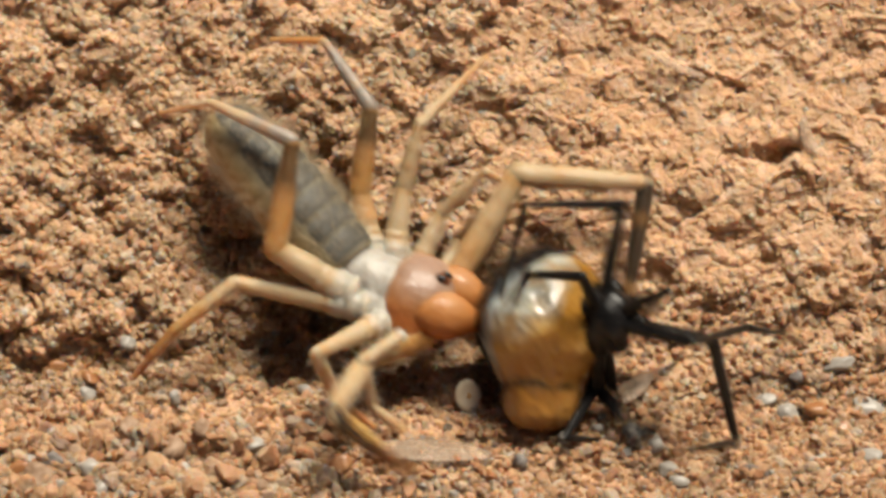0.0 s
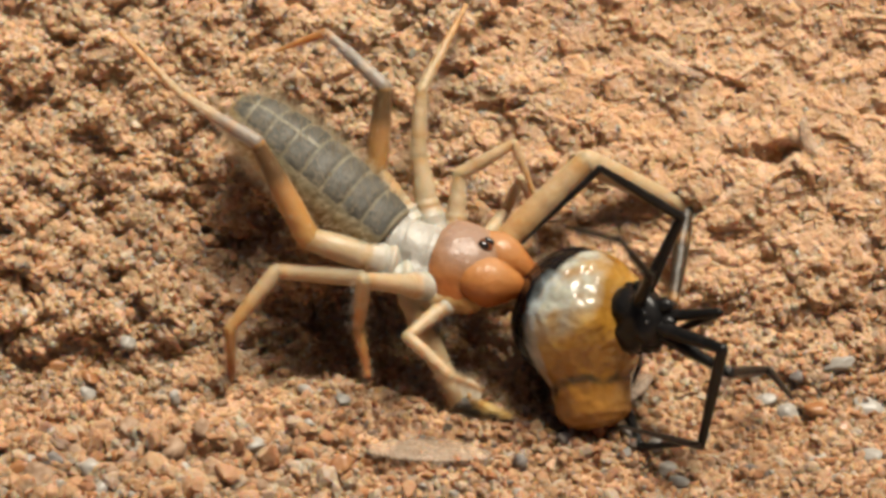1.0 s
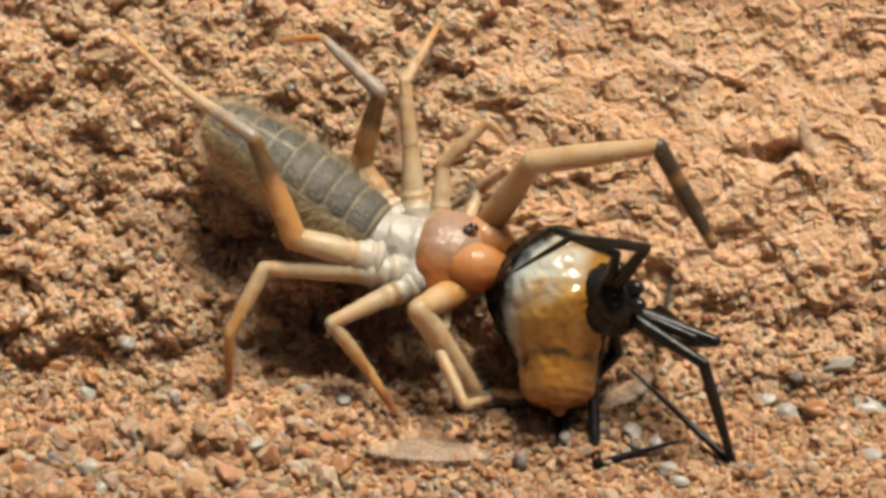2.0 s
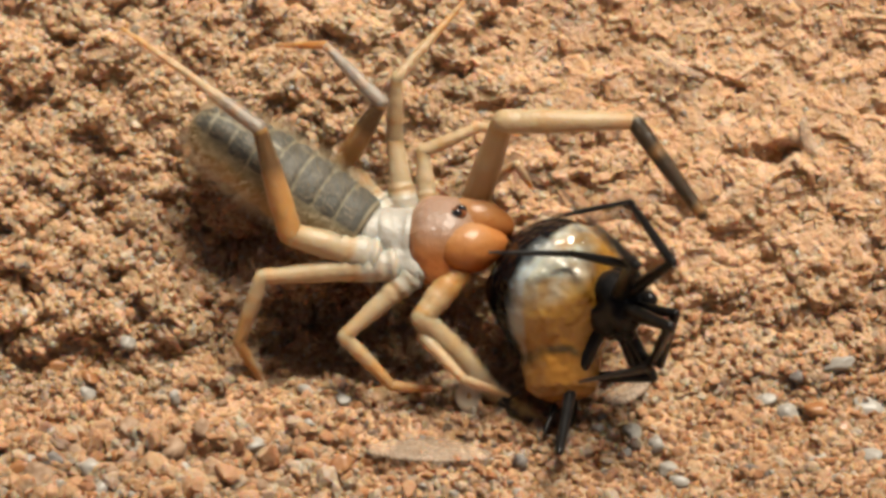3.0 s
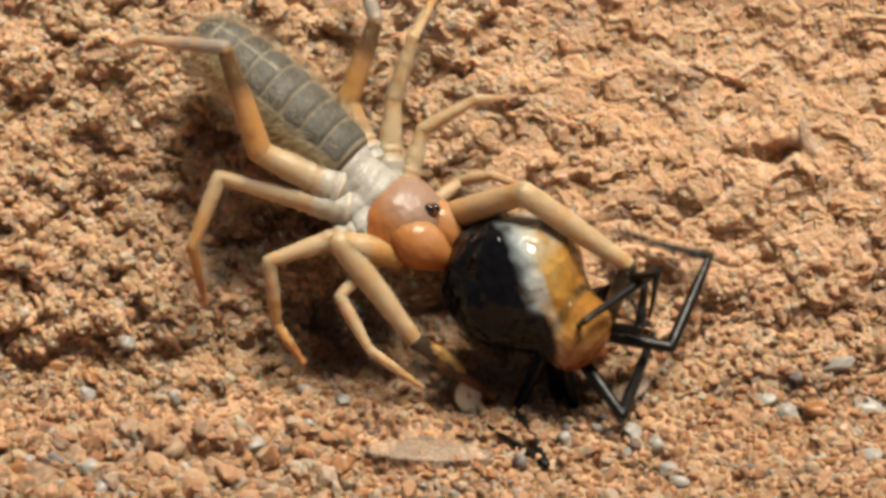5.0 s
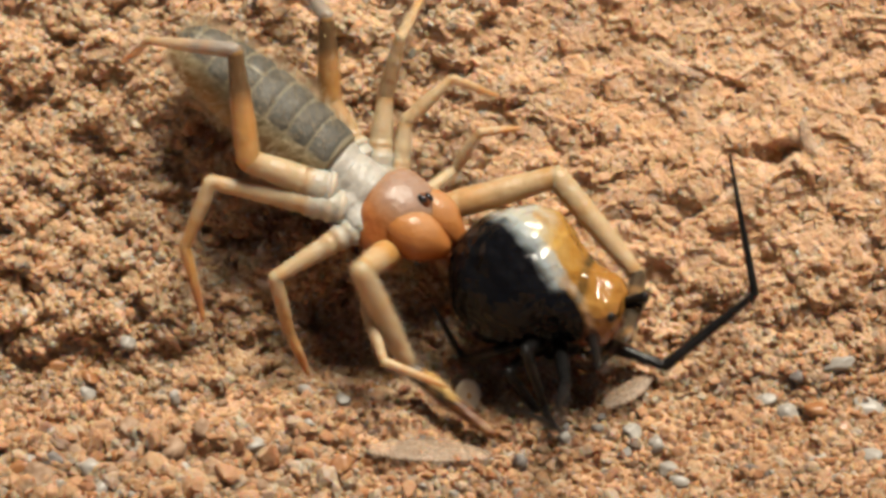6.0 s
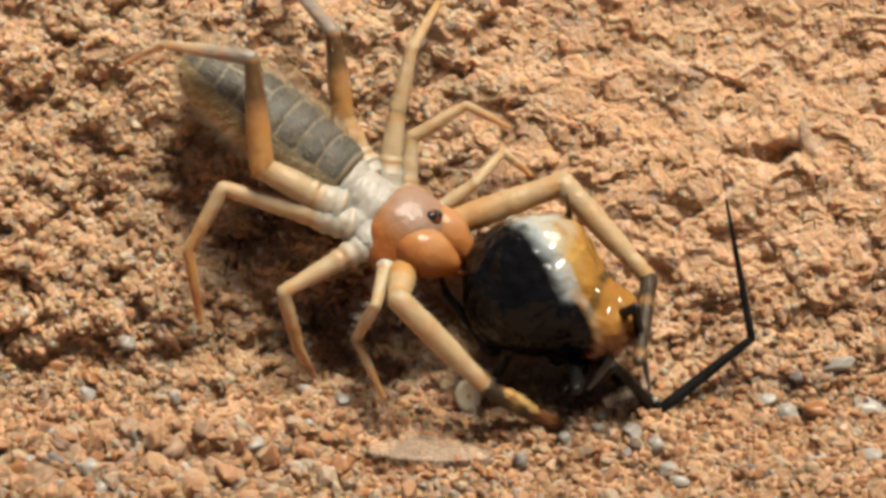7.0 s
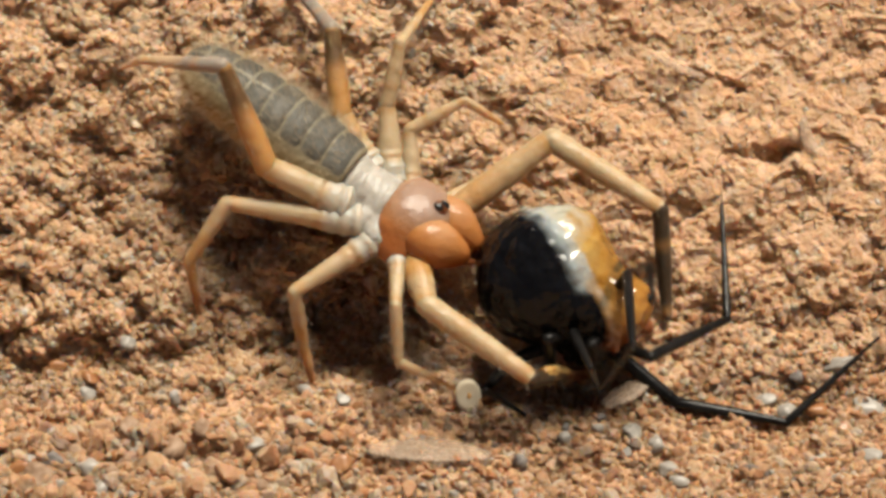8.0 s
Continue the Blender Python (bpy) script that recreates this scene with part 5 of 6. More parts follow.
PREY_LEG_H_3 = [(0, 16.43, -10.55, 1.46), (0.2, 7.88, -14.96, 3.82), (0.5, 7.78, -14.23, 2.95), (0.7, 7.83, -13.75, 2.39), (1, 7.4, -13.11, 1.61), (1.2, 7.05, -13.68, 2.32), (1.5, 7.39, -14.05, 2.62), (1.7, 7.72, -13.88, 2.55), (2.8, 8.6, -13.44, 3.96), (3, 8.89, -13.38, 0.44), (3.5, 10.56, -13.46, 3.72), (4, 5.74, -13.03, 1.78), (4.2, 7.5, -14.27, 3.05), (4.5, 9.23, -10.63, 0.9), (4.7, 8.85, -10.46, -1.31), (5.8, 4.51, -4.11, -3.3), (6, 8.15, -12.82, 4.07), (6.5, 7.96, -12.43, 4), (7, -0.76, -0.21, -5.07), (7.5, 3.64, -8.45, -2.34), (8, 10.08, -9.8, 5.37)]


# ---- the camel spider ----
def camel_pose(t):
    head, waist = smooth_track(CAMEL_HEAD, t), smooth_track(CAMEL_WAIST, t)
    x = (head - waist).normalized()
    out = OUT.normalized()
    return axes(head, x, out * 0.74 + out.cross(x).normalized() * 0.67)


def hair_tufts(bm, spots, rng, length, thick=0.014):
    """Thin bristles standing on a surface: spots are (place, normal) in millimetres."""
    for p, n in spots:
        d = (n + Vector((rng.uniform(-0.5, 0.5), rng.uniform(-0.5, 0.5), rng.uniform(-0.5, 0.5)))).normalized()
        side = d.orthogonal().normalized() * thick
        l = length * rng.uniform(0.5, 1.2)
        a, b, c = (bm.verts.new((p + q) * MM) for q in (side, -side, d * l))
        e = bm.verts.new((p + d.cross(side).normalized() * 0.02) * MM)
        bm.faces.new((a, b, c))
        bm.faces.new((b, e, c))
        bm.faces.new((e, a, c))
    return bm


def build_camel_spider():
    body = tagged(new("camel_spider"), "pale amber camel spider with grey striped abdomen gripping a black spider", "camel spider")
    # head shield, chest and jaws; x runs forward, z up from its back
    lumps = [(-0.15, 0.1, 0.05, 2.5, 2.7, 2.1), (-1.35, 0, -0.35, 1.3, 2.7, 2.0), (-0.3, -0.8, -1.5, 2.4, 2.8, 1.6), (1.3, -0.9, -0.9, 1.3, 1.3, 1.2), (1.3, 1.1, -0.9, 1.3, 1.3, 1.2)]
    part("head", melted(lumps, (-0.3, -0.2, -0.5)), HEAD, body, "rounded head, pinkish grey above and orange round the rim")
    lumps = [(-2.8, 0, -0.4, 1.3, 2.0, 1.6), (-4.2, 0, -0.35, 1.2, 1.9, 1.55), (-5.7, 0, -0.35, 1.1, 2.0, 1.6)]
    lumps += [(x, s * 2.1, -1.0, 0.85, 1.5, 0.95) for s in (-1, 1) for x in (-2.0, -3.5, -5.1)]
    bm = melted(lumps, (-4.0, 0, -0.5), 6.0)
    for v in bm.verts:  # loose, folded skin
        v.co *= 1 + 0.02 * noise.noise(v.co * 900) + 0.022 * math.sin(v.co.x / MM * 6.5 + 2.0 * noise.noise(v.co * 500))
    part("chest", bm, PALE, body, "wrinkled whitish chest")
    for s in (-1, 1):
        part("eye", blob(0.85 + 0.12 * s, 0.22 + s * 0.24, 2.06, 0.42, 0.30, 0.34, sub=3), EYE, body, "glossy black eye")
    part("eye_mound", blob(0.8, 0.22, 1.86, 0.6, 0.55, 0.4, sub=3), AMBER_TIP, body, "dark brown eye mound")
    for s in (-1, 1):
        m = Matrix.Translation(Vector((1.15, -0.1 + s * 1.42, 0.0)) * MM) @ Euler((0, radians(6), radians(10 - s * 12))).to_matrix().to_4x4()
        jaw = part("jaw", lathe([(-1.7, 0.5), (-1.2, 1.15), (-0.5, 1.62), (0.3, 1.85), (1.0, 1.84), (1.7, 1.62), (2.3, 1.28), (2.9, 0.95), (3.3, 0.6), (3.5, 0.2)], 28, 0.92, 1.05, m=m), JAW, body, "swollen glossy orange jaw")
        fang = lathe([(1.6, 0.4), (2.6, 0.5), (3.6, 0.36), (4.8, 0.06)], 12, m=Matrix.Translation(Vector((1.0, s * 1.3, -1.5)) * MM) @ Euler((0, radians(-3), radians(12 - s * 14))).to_matrix().to_4x4())
        part("fang", fang, AMBER_TIP, jaw, "dark reddish lower fang")
    # abdomen: x runs back from the waist
    n_rings, prof = 8, []
    for i in range(71):
        s = i / 70
        r = 2.68 * (0.66 + 0.44 * math.sin(math.pi * min(1, s * 0.85 + 0.15)) ** 0.8) * min(1, math.sqrt(max(0.0, 1 - ((s - 0.86) / 0.14) ** 2)) if s > 0.86 else 1)
        groove = abs(((s * n_rings) % 1) - 0.5) * 2
        r *= 1 - 0.06 * max(0, groove - 0.6) / 0.4
        prof.append((s * 14.6, max(0.05, r)))
    abdomen = part("abdomen", lathe(prof, 40, 1.0, 0.92), BELLY, body, "plump amber abdomen with furrowed rings")
    radius = lambda x: np.interp(x, [p[0] for p in prof], [p[1] for p in prof])
    for k in range(n_rings):
        x0, x1 = (k + 0.04) / n_rings * 14.6, (k + 0.95) / n_rings * 14.6
        half = radians(50 if k < 6 else 44)
        for lo, hi in (((-half, half),) if k < 4 else ((-half, -0.05), (0.05, half))):
            bm = bmesh.new()
            grid = []
            for i in range(9):
                x = x0 + (x1 - x0) * i / 8
                line = []
                for j in range(15):
                    a = lo + (hi - lo) * j / 14
                    edge = 1 if 0 < i < 8 and 0 < j < 14 else 0
                    xx = x + 0.25 * math.cos(a * 1.4)
                    r = radius(xx) * (0.998 + 0.024 * edge)
                    line.append(bm.verts.new(Vector((min(14.5, xx), r * math.sin(a), r * 0.92 * math.cos(a))) * MM))
                grid.append(line)
            for i in range(8):
                for j in range(14):
                    bm.faces.new((grid[i][j], grid[i + 1][j], grid[i + 1][j + 1], grid[i][j + 1]))
            bmesh.ops.recalc_face_normals(bm, faces=bm.faces)
            part("tergite", bm, TERGITE, abdomen, "dark grey back plate")
    rng = random.Random(4)
    spots = []
    for _ in range(4200):
        x, a = rng.uniform(0.5, 14.4), rng.uniform(0, 6.283)
        nrm = Vector((0.5, math.sin(a), math.cos(a)))
        r = float(radius(x))
        spots.append((Vector((x, r * math.sin(a), 0.92 * r * math.cos(a))), nrm))
    part("bristles", hair_tufts(bmesh.new(), spots, rng, 1.25, 0.011), BRISTLE, abdomen, "fine pale bristles", smooth=False)["kind"] = "stuff"
    return body, abdomen


AMBER_TIP = flesh_material("reddish_brown_claw", (0.10, 0.03, 0.012), (0.22, 0.07, 0.02), 900, 0.3, 0.1)
BRISTLE = plain("pale_bristle", (0.374, 0.286, 0.177), (0.476, 0.394, 0.272), 0.5)
CREAM, AMBER, DUSK = (0.345, 0.257, 0.153), (0.335, 0.18, 0.06), (0.034, 0.022, 0.013)
WHITISH = (0.325, 0.298, 0.255)
RUST = (0.231, 0.088, 0.031)
GREYISH = (0.202, 0.173, 0.148)
LIMB_KINDS = {
    # joint lengths (mm), radii (mm), colours along each piece
    "leg4n": ([6.23, 7.84, 6.63, 6.03], [1.0, 0.85, 0.55, 0.3, 0.14], [[CREAM, CREAM], [AMBER, DUSK], [GREYISH, CREAM], [CREAM, AMBER]]),
    "leg4f": ([4.62, 6.23, 5.83, 4.62], [0.9, 0.8, 0.55, 0.3, 0.14], [[CREAM, AMBER], [AMBER, DUSK], [GREYISH, GREYISH], [AMBER, AMBER]]),
    "leg3n": ([9.56, 5.22, 5.42], [0.85, 0.55, 0.42, 0.2], [[CREAM, CREAM], [CREAM, AMBER], [AMBER, RUST]]),
    "leg3f": ([5.63, 4.62, 7.63], [0.85, 0.6, 0.42, 0.18], [[CREAM, CREAM], [CREAM, CREAM], [CREAM, AMBER]]),
    "leg2n": ([7.23, 5.02, 3.42], [0.75, 0.5, 0.38, 0.2], [[CREAM, CREAM], [CREAM, AMBER], [AMBER, RUST]]),
    "leg2f": ([4.82, 4.5, 4.02], [0.7, 0.5, 0.34, 0.18], [[CREAM, CREAM], [CREAM, CREAM], [CREAM, AMBER]]),
    "leg1n": ([4.82, 4.22, 4.62], [0.55, 0.42, 0.34, 0.18], [[CREAM, CREAM], [CREAM, CREAM], [CREAM, AMBER]]),
    "leg1f": ([4.4, 3.6, 2.81], [0.5, 0.4, 0.32, 0.18], [[CREAM, CREAM], [CREAM, CREAM], [CREAM, AMBER]]),
    "palpn": ([4.42, 8.92, 7.63], [0.95, 0.82, 0.62, 0.42], [[AMBER, CREAM], [CREAM, CREAM], [DUSK, (0.109, 0.034, 0.008)]]),
    "palpf": ([9.6, 9.16, 8.04], [0.95, 0.85, 0.6, 0.42], [[(0.35, 0.22, 0.105), (0.345, 0.25, 0.145)], [CREAM, CREAM], [DUSK, DUSK]]),
}
LOBE = flesh_material("wet_amber_lobe", (0.204, 0.068, 0.010), (0.449, 0.299, 0.109), 700, 0.15, 0.2)
PIECES = ("femur", "tibia", "metatarsus", "tarsus")


def build_limb(body, name, kind, label, rng_seed):
    """A limb whose first piece is the part and whose further pieces are its sub-parts, each with x along it."""
    lengths, radii, colours = LIMB_KINDS[kind]
    made = []
    for i, length in enumerate(lengths):
        c0, c1 = colours[i]
        joint = tuple(0.8 * a + 0.2 * b for a, b in zip(AMBER, c1))
        start = WHITISH if i == 0 and "palp" not in kind else c0
        stops = [(0.0, start), (0.24, start), (0.32, tuple(0.5 * a + 0.5 * b for a, b in zip(AMBER, c0))), (0.42, c0), (0.6, c1), (0.86, c1), (0.95, joint), (1.0, c1)]
        if i == 1 and c1 == DUSK:  # dark only before the knee
            stops = [(0.0, c0), (0.3, c0), (0.5, (0.28, 0.15, 0.06)), (0.66, c1), (0.95, c1), (1.0, joint)]
        mat = flesh_material(name + "_cuticle", c0, start, 900, 0.38, 0.9, stops, length * MM)
        bm = lathe(bone_profile(length, radii[i], radii[i + 1], steps=44 if i == 0 else 22, hip=0.45 if i == 0 and "palp" not in kind else 0.0), 16, wobble=0.015, seed=i)
        if i == 0 and "palp" not in kind:  # loose folds of skin round the hip
            for v in bm.verts:
                s = v.co.x / (length * MM)
                k = 1 + 0.05 * math.sin(v.co.x / MM * 7.5 + 1.4 * noise.noise(v.co * 600)) * max(0.0, min(1.0, (0.34 - s) * 9)) - 0.13 * math.exp(-((s - 0.33) / 0.03) ** 2)
                v.co = Vector((v.co.x, v.co.y * k, v.co.z * k))
        ob = part(name if i == 0 else PIECES[i], bm, mat, body if i == 0 else made[0], label if i == 0 else "")
        rng = random.Random(rng_seed + i)
        spots = []
        for _ in range(int(length * 16)):
            s, a = rng.random(), rng.uniform(0, 6.283)
            r = radii[i] + (radii[i + 1] - radii[i]) * s
            d = Vector((0.6, math.cos(a), math.sin(a)))
            spots.append((Vector((s * length, r * math.cos(a), r * math.sin(a))), d))
        if i > 0:
            bm = bmesh.new()
            bm.from_mesh(ob.data)
            hair_tufts(bm, spots, rng, 0.9)
            bm.to_mesh(ob.data)
            bm.free()
        if kind == "palpn" and i == 2:  # a wet amber lobe on its upper side
            bm = bmesh.new()
            bm.from_mesh(ob.data)
            old = set(bm.faces)
            blob(2.3, 0.25, 0.42, 1.5, 0.42, 0.36, bm, 4, 0.3, 0.15)
            blob(3.7, 0.15, 0.38, 0.8, 0.36, 0.3, bm, 4, 0.3, 0.15)
            for f in bm.faces:
                f.smooth = True
                if f not in old:
                    f.material_index = 1
            bm.to_mesh(ob.data)
            bm.free()
            ob.data.materials.append(LOBE)
        made.append(ob)
    return made


# ---- the black spider ----
def build_black_spider():
    body = tagged(new("black_spider"), "glossy black spider with cream and black abdomen, held by the jaws", "spider")
    prof = [(-5.7, 0.3), (-5.45, 1.3), (-4.85, 2.6), (-3.9, 3.85), (-2.6, 4.75), (-1.0, 5.25), (0.3, 5.2), (1.6, 4.7), (2.9, 3.8), (4.1, 3.2), (5.4, 3.0), (6.4, 2.7), (7.0, 2.1), (7.35, 1.2), (7.45, 0.2)]
    fine = []
    xs = np.array([p[0] for p in prof])
    rs = np.array([p[1] for p in prof])
    for i in range(81):
        s = i / 80
        x = -5.7 + 13.1 * (0.5 - 0.5 * math.cos(math.pi * s))
        fine.append((x, float(np.interp(x, xs, rs))))
    bm = lathe(fine, 72, 1.0, 0.95)
    for v in bm.verts:  # wet, dimpled skin
        k = 1 + 0.07 * noise.noise(v.co * 300) + 0.036 * noise.noise(v.co * 800) + 0.016 * noise.noise(v.co * 1900)
        v.co = Vector((v.co.x, v.co.y * k, v.co.z * k))
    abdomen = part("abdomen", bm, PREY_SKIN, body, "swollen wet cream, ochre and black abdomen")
    part("spinneret", lathe([(6.9, 0.7), (7.4, 0.7), (7.8, 0.45), (8.0, 0.15)], 14), AMBER_TIP, abdomen, "reddish brown spinneret")
    bm = blob(0, 0, 0, 2.8, 2.35, 1.8, lump=0.06)
    for v in bm.verts:  # a raised eye region, a waist and a central groove
        x, y = v.co.x / MM, v.co.y / MM
        k = 1 - 0.18 * math.exp(-((x - 1.0) / 0.5) ** 2) + 0.10 * math.exp(-((x - 2.0) / 0.6) ** 2)
        v.co.y *= k
        if v.co.z > 0:
            v.co.z *= 1 - 0.3 * math.exp(-((x + 0.4) / 0.6) ** 2 - (y / 0.35) ** 2) + 0.12 * math.exp(-((x - 1.7) / 0.6) ** 2)
    head = part("front_body", bm, BLACK, body, "glossy black front body")
    for s in (-1, 1):
        part("fang_base", lathe([(1.6, 0.4), (2.2, 0.65), (3.0, 0.6), (3.5, 0.25)], 14, m=Matrix.Translation(Vector((0, s * 0.6, -0.4)) * MM)), BLACK, head, "black jaw")
        for x in (-1.1, -0.3, 0.5, 1.2):
            part("coxa", blob(x, s * 1.75, -0.5, 0.62, 0.85, 0.62, sub=3, lump=0.08), BLACK, head, "black leg joint")
        part("eye", blob(2.15, s * 0.35, 1.0, 0.16, 0.16, 0.16, sub=2), EYE, head, "small glossy eye")
    return body, abdomen, head


PREY_LENGTHS = {"A": (8.52, 7.63, 7.43), "B": (6.83, 5.63, 5.22), "C": (8.24, 8.24, 10.05), "D": (8.24, 7.83, 9.04), "E": (6.83, 6.03, 6.03), "F": (6.03, 5.22, 6.03), "G": (6.03, 5.22, 4.82), "H": (6.03, 5.22, 4.82)}


def build_prey_leg(body, key):
    made = []
    radii = (0.5, 0.36, 0.25, 0.1) if key == "A" else (0.52, 0.42, 0.3, 0.11) if key in "CDEGH" else (0.45, 0.35, 0.25, 0.1)
    for i, length in enumerate(PREY_LENGTHS[key]):
        bm = lathe(bone_profile(length, radii[i], radii[i + 1], 1.12), 12)
        made.append(part("leg" if i == 0 else PIECES[i], bm, BLACK, body if i == 0 else made[0], "slender glossy black leg" if i == 0 else ""))
    return made


camel, camel_abdomen = build_camel_spider()
CAMEL_LIMBS = [
    # pieces, hip on the body (mm), tracks of the joints
    (build_limb(camel, "hind_leg", "leg4n", "long hind leg, dark brown in the middle", 10), (-5.02, -2.0, -0.9), [NEAR_LEG4_1, NEAR_LEG4_2, NEAR_LEG4_3, NEAR_LEG4_4]),
    (build_limb(camel, "hind_leg", "leg4f", "long hind leg, dark brown in the middle", 20), (-5.02, 2.0, -0.9), [FAR_LEG4_1, FAR_LEG4_2, FAR_LEG4_3, FAR_LEG4_4]),
    (build_limb(camel, "walking_leg", "leg3n", "pale amber walking leg", 30), (-3.37, -2.33, -1.12), [NEAR_LEG3_1, NEAR_LEG3_2, NEAR_LEG3_3]),
    (build_limb(camel, "walking_leg", "leg3f", "pale amber walking leg", 40), (-3.37, 2.33, -1.12), [FAR_LEG3_1, FAR_LEG3_2, FAR_LEG3_3]),
    (build_limb(camel, "walking_leg", "leg2n", "pale amber walking leg", 50), (-1.69, -2.41, -1.29), [NEAR_LEG2_1, NEAR_LEG2_2, NEAR_LEG2_3]),
    (build_limb(camel, "walking_leg", "leg2f", "pale amber walking leg", 60), (-1.69, 2.41, -1.29), [FAR_LEG2_1, FAR_LEG2_2, FAR_LEG2_3]),
    (build_limb(camel, "feeler_leg", "leg1n", "thin pale feeler leg", 70), (0.0, -2.49, -1.45), [NEAR_LEG1_1, NEAR_LEG1_2, NEAR_LEG1_3]),
    (build_limb(camel, "feeler_leg", "leg1f", "thin pale feeler leg", 80), (0.0, 2.49, -1.45), [FAR_LEG1_1, FAR_LEG1_2, FAR_LEG1_3]),
    (build_limb(camel, "pedipalp", "palpn", "thick pedipalp with a dark brown end", 90), (1.13, -2.33, -1.29), [NEAR_PALP_1, NEAR_PALP_2, NEAR_PALP_3]),
    (build_limb(camel, "pedipalp", "palpf", "thick pedipalp with a dark brown end", 100), (1.13, 2.33, -1.29), [FAR_PALP_1, FAR_PALP_2, FAR_PALP_3]),
]
prey, prey_abdomen, prey_head = build_black_spider()
PREY_TRACKS = {
    "A": [PREY_LEG_A_1, PREY_LEG_A_2, PREY_LEG_A_3], "B": [PREY_LEG_B_1, PREY_LEG_B_2, PREY_LEG_B_3],
    "C": [PREY_LEG_C_1, PREY_LEG_C_2, PREY_LEG_C_3], "D": [PREY_LEG_D_1, PREY_LEG_D_2, PREY_LEG_D_3],
    "E": [PREY_LEG_E_1, PREY_LEG_E_2, PREY_LEG_E_3], "F": [PREY_LEG_F_1, PREY_LEG_F_2, PREY_LEG_F_3],
    "G": [PREY_LEG_G_1, PREY_LEG_G_2, PREY_LEG_G_3], "H": [PREY_LEG_H_1, PREY_LEG_H_2, PREY_LEG_H_3],
}
PREY_LEGS = {key: build_prey_leg(prey, key) for key in PREY_LENGTHS}


# ---- pebbles, a seed and shed wings ----
def pebble_mesh(name, rx, ry, mat, seed):
    bm = bmesh.new()
    made = bmesh.ops.create_icosphere(bm, subdivisions=3, radius=1)["verts"]
    rng = random.Random(seed)
    cuts = [(Vector((rng.gauss(0, 1), rng.gauss(0, 1), rng.gauss(0, 1))).normalized(), rng.uniform(0.5, 0.85)) for _ in range(9)]
    for v in made:
        p = v.co.copy()
        for d, lim in cuts:
            p -= d * max(0.0, p.dot(d) - lim) * 0.9
        p *= 1.15 + 0.12 * noise.noise(p * 2.2 + Vector((seed, 0, 0)))
        v.co = Vector((p.x * rx, p.y * min(rx, ry), p.z * ry)) * MM
    me = bpy.data.meshes.new(name)
    bm.to_mesh(me)
    bm.free()
    me.materials.append(mat)
    for f in me.polygons:
        f.use_smooth = True
    return me


PALE_STONE = plain("pale_quartz", (0.209, 0.188, 0.169), (0.329, 0.304, 0.268), 0.4, 700, 0.00015)
ORANGE_STONE = plain("orange_quartz", (0.199, 0.075, 0.025), (0.298, 0.149, 0.065), 0.4, 700, 0.00015)
DARK_STONE = plain("dark_grit", (0.068, 0.061, 0.061), (0.204, 0.177, 0.156), 0.6, 900, 0.0002)
# across, along, half width, half height
PALE_SPOTS = [(-25.5, -1.6, 0.65, 0.57), (-22.7, 3.2, 0.73, 0.57), (-24.6, -8.9, 1.03, 0.71), (-28.9, -8.2, 0.71, 0.64), (-21.9, -6.0, 0.68, 0.44), (-19.1, -2.5, 0.44, 0.73), (-7.2, -2.3, 0.57, 0.44), (-9.8, -1.3, 0.61, 0.40), (-17.6, -9.6, 0.63, 0.79), (-13.2, -6.9, 0.72, 0.56), (28.2, 1.4, 1.22, 0.49), (30.5, -2.2, 1.37, 0.73), (22.9, -1.3, 0.89, 0.49), (24.7, -2.5, 0.89, 0.73), (14.9, -6.9, 0.72, 0.56), (8.6, -6.2, 0.56, 0.56), (15.7, -8.6, 0.71, 0.56), (16.6, -9.7, 0.79, 0.55), (13.3, -5.9, 0.64, 0.72), (26.3, -7.9, 0.79, 0.56), (30.1, -6.9, 0.88, 0.56), (27.4, -10.1, 0.71, 0.47)]
ORANGE_SPOTS = [(-27.7, 1.1, 0.81, 0.53), (-25.4, -0.4, 0.69, 0.45), (-5.3, -7.3, 0.56, 0.72), (-15.1, -10.2, 0.71, 0.47), (-7.2, -9.5, 0.79, 0.63), (26.7, -2.9, 0.97, 0.65), (19.0, -1.9, 0.61, 0.36), (28.3, -4.4, 0.60, 0.40), (-28.9, -6.2, 0.64, 0.48), (-3.4, -3.8, 0.48, 0.36)]
DARK_SPOTS = [(-27.3, -9.0, 0.95, 0.55), (5.4, -8.2, 0.52, 0.64), (21.8, -9.3, 1.03, 0.63), (12.8, -7.5, 0.56, 0.40), (25.4, 0.5, 0.57, 0.49)]
for spots, mat, label, seed in ((PALE_SPOTS, PALE_STONE, "pale grey quartz pebble lying on the sand", 100), (ORANGE_SPOTS, ORANGE_STONE, "smooth orange quartz pebble lying on the sand", 200), (DARK_SPOTS, DARK_STONE, "dark gritty pebble lying on the sand", 300)):
    for i, (a, s, rx, ry) in enumerate(spots):
        p, out = soil(a, s)
        ob = new("pebble", pebble_mesh("pebble", rx, ry, mat, seed + i))
        ob.matrix_basis = Matrix.Translation((p + out * ry * 0.35) * MM) @ Euler((0.3 * math.sin(i * 7), 0.4 * math.sin(i * 3), 0.5 * math.sin(i * 5))).to_matrix().to_4x4()
        tagged(ob, label, "pebble", "pebbles on the sand")


